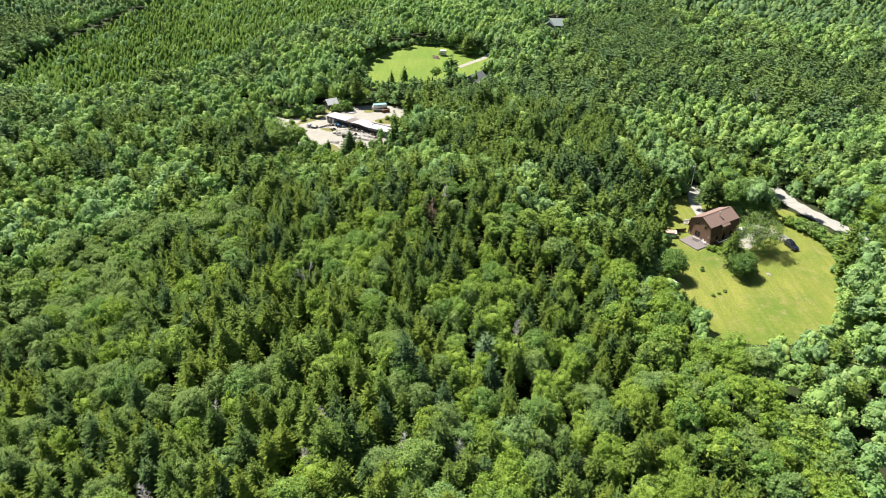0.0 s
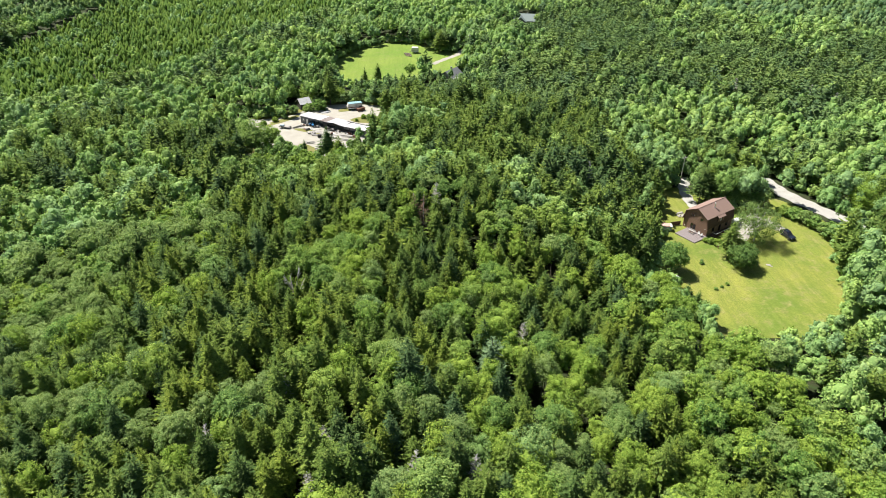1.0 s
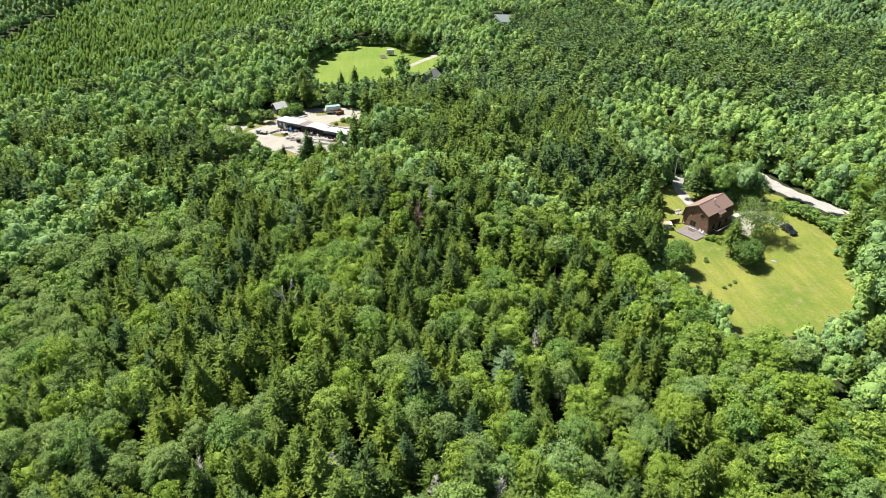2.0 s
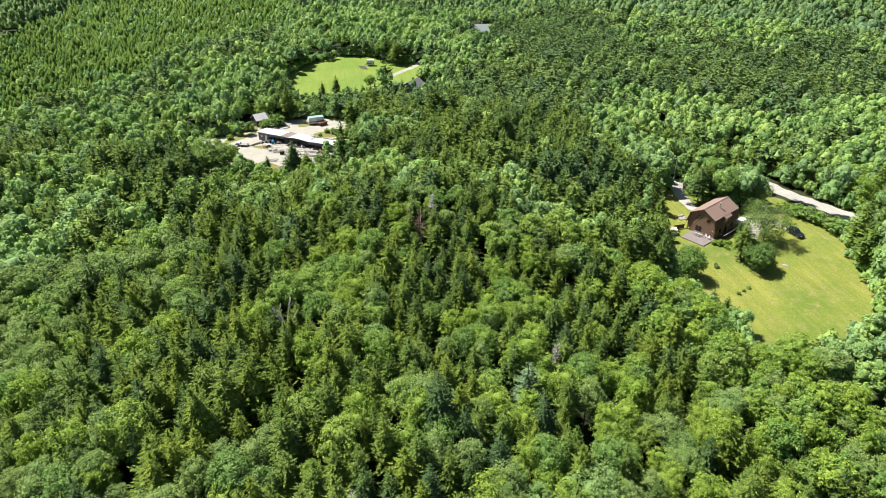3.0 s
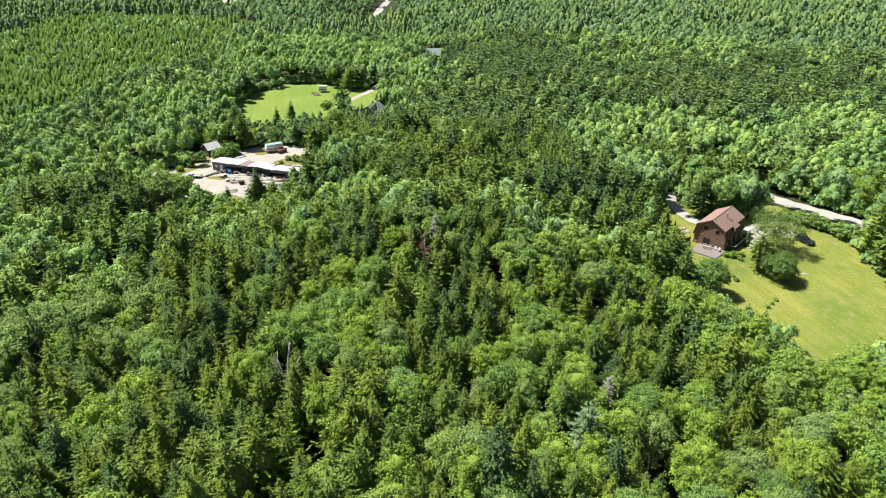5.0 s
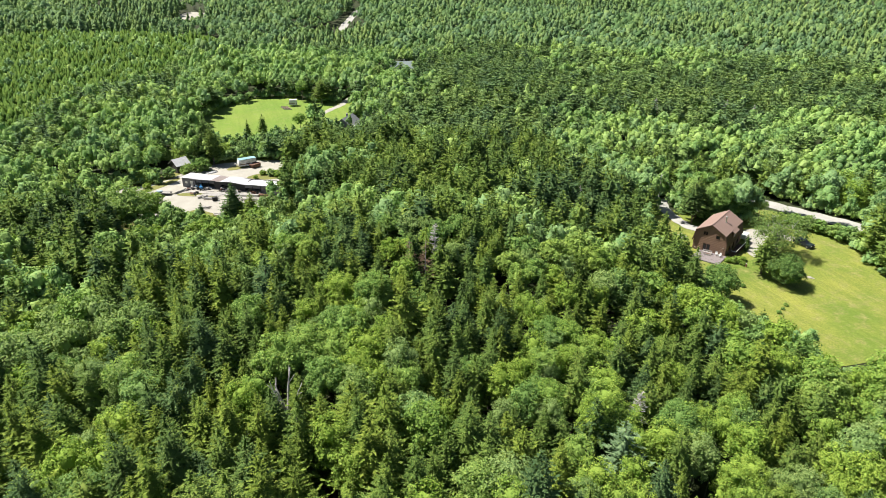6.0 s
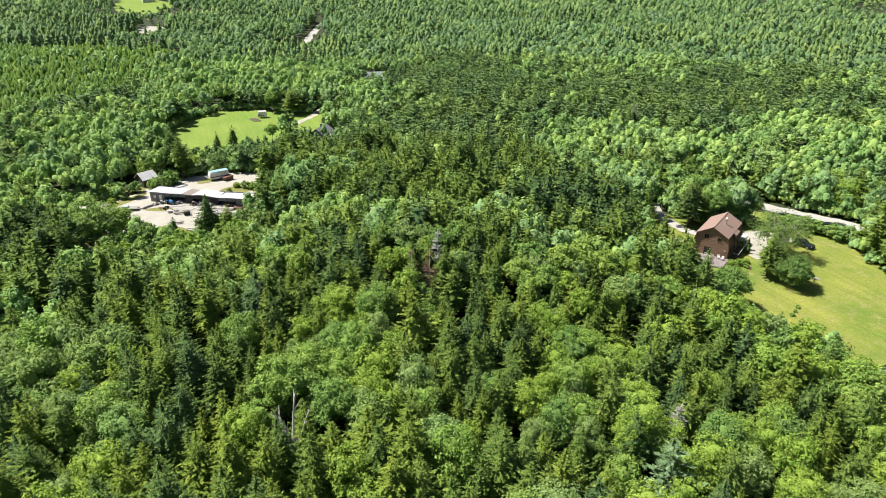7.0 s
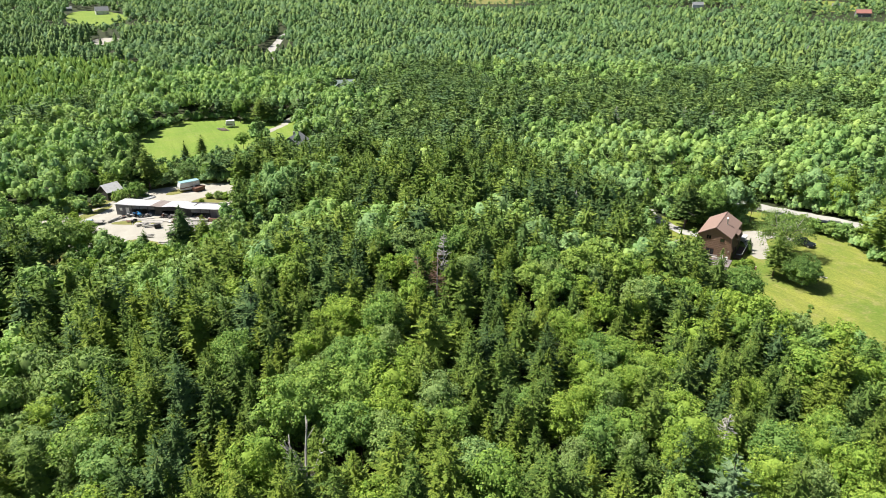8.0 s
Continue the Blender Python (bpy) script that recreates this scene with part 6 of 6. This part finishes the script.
PINES = [(mesh_of("crown", spruce_crown(12, 8, 4, 14, r, base=0.42, cover=1.5, core=0.4), SPRUCE), mesh_of("trunk", trunk_mesh(13.0, 0.2, 0.2), DEADWOOD)) for r in (2.0, 2.3)]
random.seed(5)
for k in range(44):
    a, r = random.uniform(0, 6.28), 10.5 * math.sqrt(random.random())
    pine(-71.5 + r * math.cos(a), 210 + 1.25 * r * math.sin(a), random.uniform(11.5, 15.0), k)


def snag(x, y, h, seed, rust=False):
    """A dead standing tree: bare leader and short broken branches."""
    rnd = random.Random(seed)
    s = thing("dead_tree", "rust-brown dead spruce standing among live trees" if rust else "bare grey dead tree standing among live trees", "tree", pose(x, y, gz(x, y), rnd.uniform(-3, 3), rnd.uniform(-3, 3)), "dead trees in the forest")
    part("trunk", tube((0, 0, -0.3), (0, 0, h), 0.20, 0.05, 7), DEADWOOD, s)
    twigs = []
    for k in range(95):
        t = rnd.uniform(0.3, 0.98)
        a = rnd.uniform(0, 6.28)
        ln = (1 - t) * 2.6 + 0.35
        o = Vector((0, 0, h * t))
        e = o + Vector((math.cos(a) * ln, math.sin(a) * ln, rnd.uniform(-0.1, 0.55) * ln))
        twigs.append(tube(o, e, 0.06, 0.025, 4))
        for j in range(1):
            m = o.lerp(e, rnd.uniform(0.4, 0.9))
            twigs.append(tube(m, m + Vector((math.cos(a + rnd.uniform(-1, 1)), math.sin(a + rnd.uniform(-1, 1)), 0.4)) * ln * 0.4, 0.04, 0.02, 3))
    part("bare_crown", joined(*twigs), RUSTWOOD if rust else DEADWOOD, s)


RUSTWOOD = speckled("dead_brown_twigs", (0.20, 0.12, 0.08), (0.28, 0.18, 0.13), 2, 15)
for k, (x, y, h) in enumerate([(-21, 80.7, 12.8), (-6.8, 76.3, 12.2), (2.3, 76.8, 12.2), (-46.9, 66.6, 11.6), (-38.9, 82.0, 11.8), (-22.8, 73.6, 11.0), (15.4, 108.8, 10.2), (-28.0, 91.7, 11.5), (-56.9, 120.2, 11.5), (161.6, 246.5, 13), (156.2, 255.4, 13.5), (354.3, 351.5, 15), (0.5, 152, 13), (46, 178, 14), (128, 262, 14)]):
    snag(x, y, h, k)


def bare_hardwood(x, y, h, seed):
    """A dead broadleaf tree: bleached limbs that fork and spread from a short trunk."""
    rnd = random.Random(seed)
    b = thing("dead_tree", "bleached leafless hardwood with forked spreading limbs", "tree", pose(x, y, gz(x, y)), "dead trees in the forest")
    part("trunk", tube((0, 0, -0.3), (0, 0, h * 0.52), 0.22, 0.14, 8), DEADWOOD, b)
    for k in range(6):
        a = 6.283 * k / 6 + rnd.uniform(-0.3, 0.3)
        low = Vector((0, 0, h * rnd.uniform(0.36, 0.52)))
        mid = low + Vector((math.cos(a) * 1.0, math.sin(a) * 1.0, h * rnd.uniform(0.18, 0.24)))
        end = mid + Vector((math.cos(a) * rnd.uniform(0.7, 1.3), math.sin(a) * rnd.uniform(0.7, 1.3), h * rnd.uniform(0.16, 0.26)))
        limb = [tube(low, mid, 0.16, 0.13, 6), tube(mid, end, 0.13, 0.05, 6)]
        for j in range(5):
            o = mid.lerp(end, rnd.uniform(0.0, 0.85))
            c = a + rnd.uniform(-1.3, 1.3)
            limb.append(tube(o, o + Vector((math.cos(c) * 0.9, math.sin(c) * 0.9, rnd.uniform(0.5, 1.2))), 0.08, 0.03, 5))
        part("limb", joined(*limb), DEADWOOD, b)


bare_hardwood(-30.4, 120.8, 12.8, 4)
snag(-3.0, 147.4, 12.4, 40, True)
snag(-4.6, 149.4, 11.6, 41, True)


def utility_pole(x, y, h, lean, label):
    p = thing("utility_pole", label, "pole", pose(x, y, gz(x, y), 0, lean, 20))
    part("pole", tube((0, 0, -0.5), (0, 0, h), 0.15, 0.10, 10), DEADWOOD, p)
    part("crossarm", boxes((-0.9, 0.9, -0.06, 0.06, h - 0.7, h - 0.58)), DEADWOOD, p)
    for k in (-0.8, 0.0, 0.8):
        part("insulator", tube((k, 0, h - 0.58), (k, 0, h - 0.4), 0.05, 0.03, 8), PALE_TRIM, p)


utility_pole(81.2, 193.5, 9.5, 0, "grey wooden utility pole beside the drive")
utility_pole(27.5, 345.0, 11.0, 0, "grey wooden utility pole beside the field track")


def wire(a, b, sag, label):
    a, b = Vector(a), Vector(b)
    pts = [a.lerp(b, k / 12) - Vector((0, 0, sag * 4 * (k / 12) * (1 - k / 12))) for k in range(13)]
    bm = joined(*[tube(p, q, 0.022, None, 4) for p, q in zip(pts, pts[1:])])
    me = bpy.data.meshes.new("wire")
    bm.to_mesh(me)
    bm.free()
    me.materials.append(BLACK)
    tagged(new("power_line", me), label, "wire")


wire((81.2, 193.5, gz(81.2, 193.5) + 9.0), (80.2, 175.4, 6.6), 0.6, "thin black power line from pole to house")


# ---- small things on the lawn ----
def play_hut(x, y):
    h = thing("garden_hut", "little hut with a white pitched roof on the lawn", "hut", pose(x, y, gz(x, y) + 0.05, 0, 0, 30))
    part("wall", boxes((-0.9, 0.9, -0.8, 0.8, 0, 1.3)), GREY_BOARD, h)
    for s in (1, -1):
        part("roof", slab((s * 1.15, -1.0, 1.15), (s * 1.15, 1.0, 1.15), (s * 0.002, 1.0, 1.9), (s * 0.002, -1.0, 1.9), 0.05), WHITE, h, "white roof slope")
    part("door", boxes((-0.3, 0.3, -0.83, -0.8, 0, 1.1)), DARK_BOARD, h)


play_hut(59.4, 139.0)


def covered_store(m):
    s = thing("covered_woodpile", "woodpile wrapped in pale blue and orange tarps", "woodpile", m)
    part("cover", boxes((-1.7, 1.7, -0.9, 0.9, 0.05, 1.5), bevel=0.12), BLUE_TARP, s)
    part("top_sheet", boxes((-1.8, 1.2, -1.0, 1.0, 1.5, 1.62), bevel=0.05), RED_TARP, s, "faded orange top sheet")
    part("top_sheet", boxes((1.2, 1.85, -0.98, 0.98, 1.46, 1.58), bevel=0.05), WHITE, s, "white top sheet")
    for x in (-1.4, 0.0, 1.4):
        part("pole", boxes((x - 0.05, x + 0.05, -1.02, -0.93, 0, 1.5)), PLANK, s)


covered_store(pose(66.0, 164.6, gz(66, 164.6) + 0.1, 0, 0, -12))


def fence(a, b):
    a, b = Vector((*a, 0)), Vector((*b, 0))
    d = b - a
    f = thing("fence", "short dark brown board fence beside the house", "fence", pose(a.x, a.y, gz(a.x, a.y) + 0.1, 0, 0, math.degrees(math.atan2(d.y, d.x))))
    n = int(d.length / 0.2)
    one = part("board", boxes((0, 0.17, -0.02, 0.02, 0.05, 1.3)), DARK_SIDING, f)
    for k in range(1, n):
        ob = new("board", one.data)
        ob.parent = f
        ob.location = (0.2 * k, 0, 0.02 * math.sin(k * 2.1))
    for x in (0.1, d.length / 2, d.length - 0.1):
        part("post", boxes((x - 0.05, x + 0.05, 0.02, 0.12, -0.3, 1.35)), DARK_SIDING, f)
    part("rail", boxes((0, d.length, 0.021, 0.06, 0.9, 1.0), (0, d.length, 0.021, 0.06, 0.3, 0.4)), DARK_SIDING, f)


fence((68.2, 166.4), (71.4, 166.9))


def rock_mesh(seed, r):
    bm = bmesh.new()
    bmesh.ops.create_icosphere(bm, subdivisions=2, radius=r)
    for v in bm.verts:
        v.co *= 1 + 0.35 * noise.noise(v.co * (1.4 / r) + Vector((seed * 7, 0, 0)))
        v.co.z *= 0.65
    me = bpy.data.meshes.new("rock")
    bm.to_mesh(me)
    bm.free()
    me.materials.append(STONE)
    return me


ROCKS = [rock_mesh(k, 0.42) for k in range(4)]
random.seed(3)
for k in range(16):
    x, y = 73.6 + random.uniform(-1.6, 1.2), 172.8 + random.uniform(-1.3, 1.2)
    ob = new("rock", ROCKS[k % 4])
    s = random.uniform(0.5, 1.2)
    ob.matrix_basis = pose(x, y, gz(x, y) + 0.2, 0, 0, random.uniform(0, 360)) @ Matrix.Diagonal((s, s, s, 1))
    tagged(ob, "grey field stone in a heap beside the house", "rock", "stones beside the house")
for x, y, s in ((86.6, 144.9, 1.5), (87.0, 144.3, 0.8)):
    ob = new("rock", ROCKS[1])
    ob.matrix_basis = pose(x, y, gz(x, y) + 0.12) @ Matrix.Diagonal((s, s * 0.8, s * 0.5, 1))
    tagged(ob, "flat pale stone lying in the mown lawn", "rock")
t = thing("red_post", "short red marker post beside the garden shrubs", "post", pose(76.9, 153.8, gz(76.9, 153.8) + 0.1))
part("post", boxes((-0.12, 0.12, -0.12, 0.12, 0, 0.8), bevel=0.03), RED_ROOF, t)
part("cap", boxes((-0.16, 0.16, -0.16, 0.16, 0.8, 0.9), bevel=0.03), PLANK, t)

# garden rows beside the small caravan
for k in range(4):
    g = thing("garden_bed", "raised bed with dark soil and low plants", "garden bed", pose(-4.2 + 0.3 * k, 350.5 - 1.6 * k, gz(-4, 349) + 0.1, 0, 0, -20), "raised beds on the field")
    part("frame", boxes((-1.6, 1.6, -0.45, -0.38, 0, 0.3), (-1.6, 1.6, 0.38, 0.45, 0, 0.3), (-1.6, -1.53, -0.38, 0.38, 0, 0.3), (1.53, 1.6, -0.38, 0.38, 0, 0.3)), PLANK, g)
    part("soil", boxes((-1.53, 1.53, -0.38, 0.38, 0, 0.22)), RUST, g)

# ---- far houses ----
for x, y, turn, lx, ly, wh, rise, wall, roof, label in (
        (-44, 916, 8, 13, 9, 4.2, 4.0, WHITE, SLATE, "distant white house with a dark roof above a meadow"),
        (-90, 966, 5, 22, 9, 3.0, 2.5, GREY_BOARD, SLATE, "distant long low grey barn"),
        (-142, 938, 8, 20, 9, 3.0, 2.5, GREY_BOARD, SLATE, "distant long low grey barn"),
        (590, 680, -40, 12, 9, 4.0, 3.0, WHITE, SLATE, "distant white house with a grey roof"),
        (644, 514, -45, 13, 9, 4.0, 3.2, GREY_BOARD, RED_ROOF, "distant grey house with a red roof"),
        (700, 580, -45, 9, 7, 3.6, 3.0, WHITE, SLATE, "distant small white house on the pasture")):
    plain_house("house", label, pose(x, y, gz(x, y) + 0.1, 0, 0, turn), lx, ly, wh, rise, wall, roof)
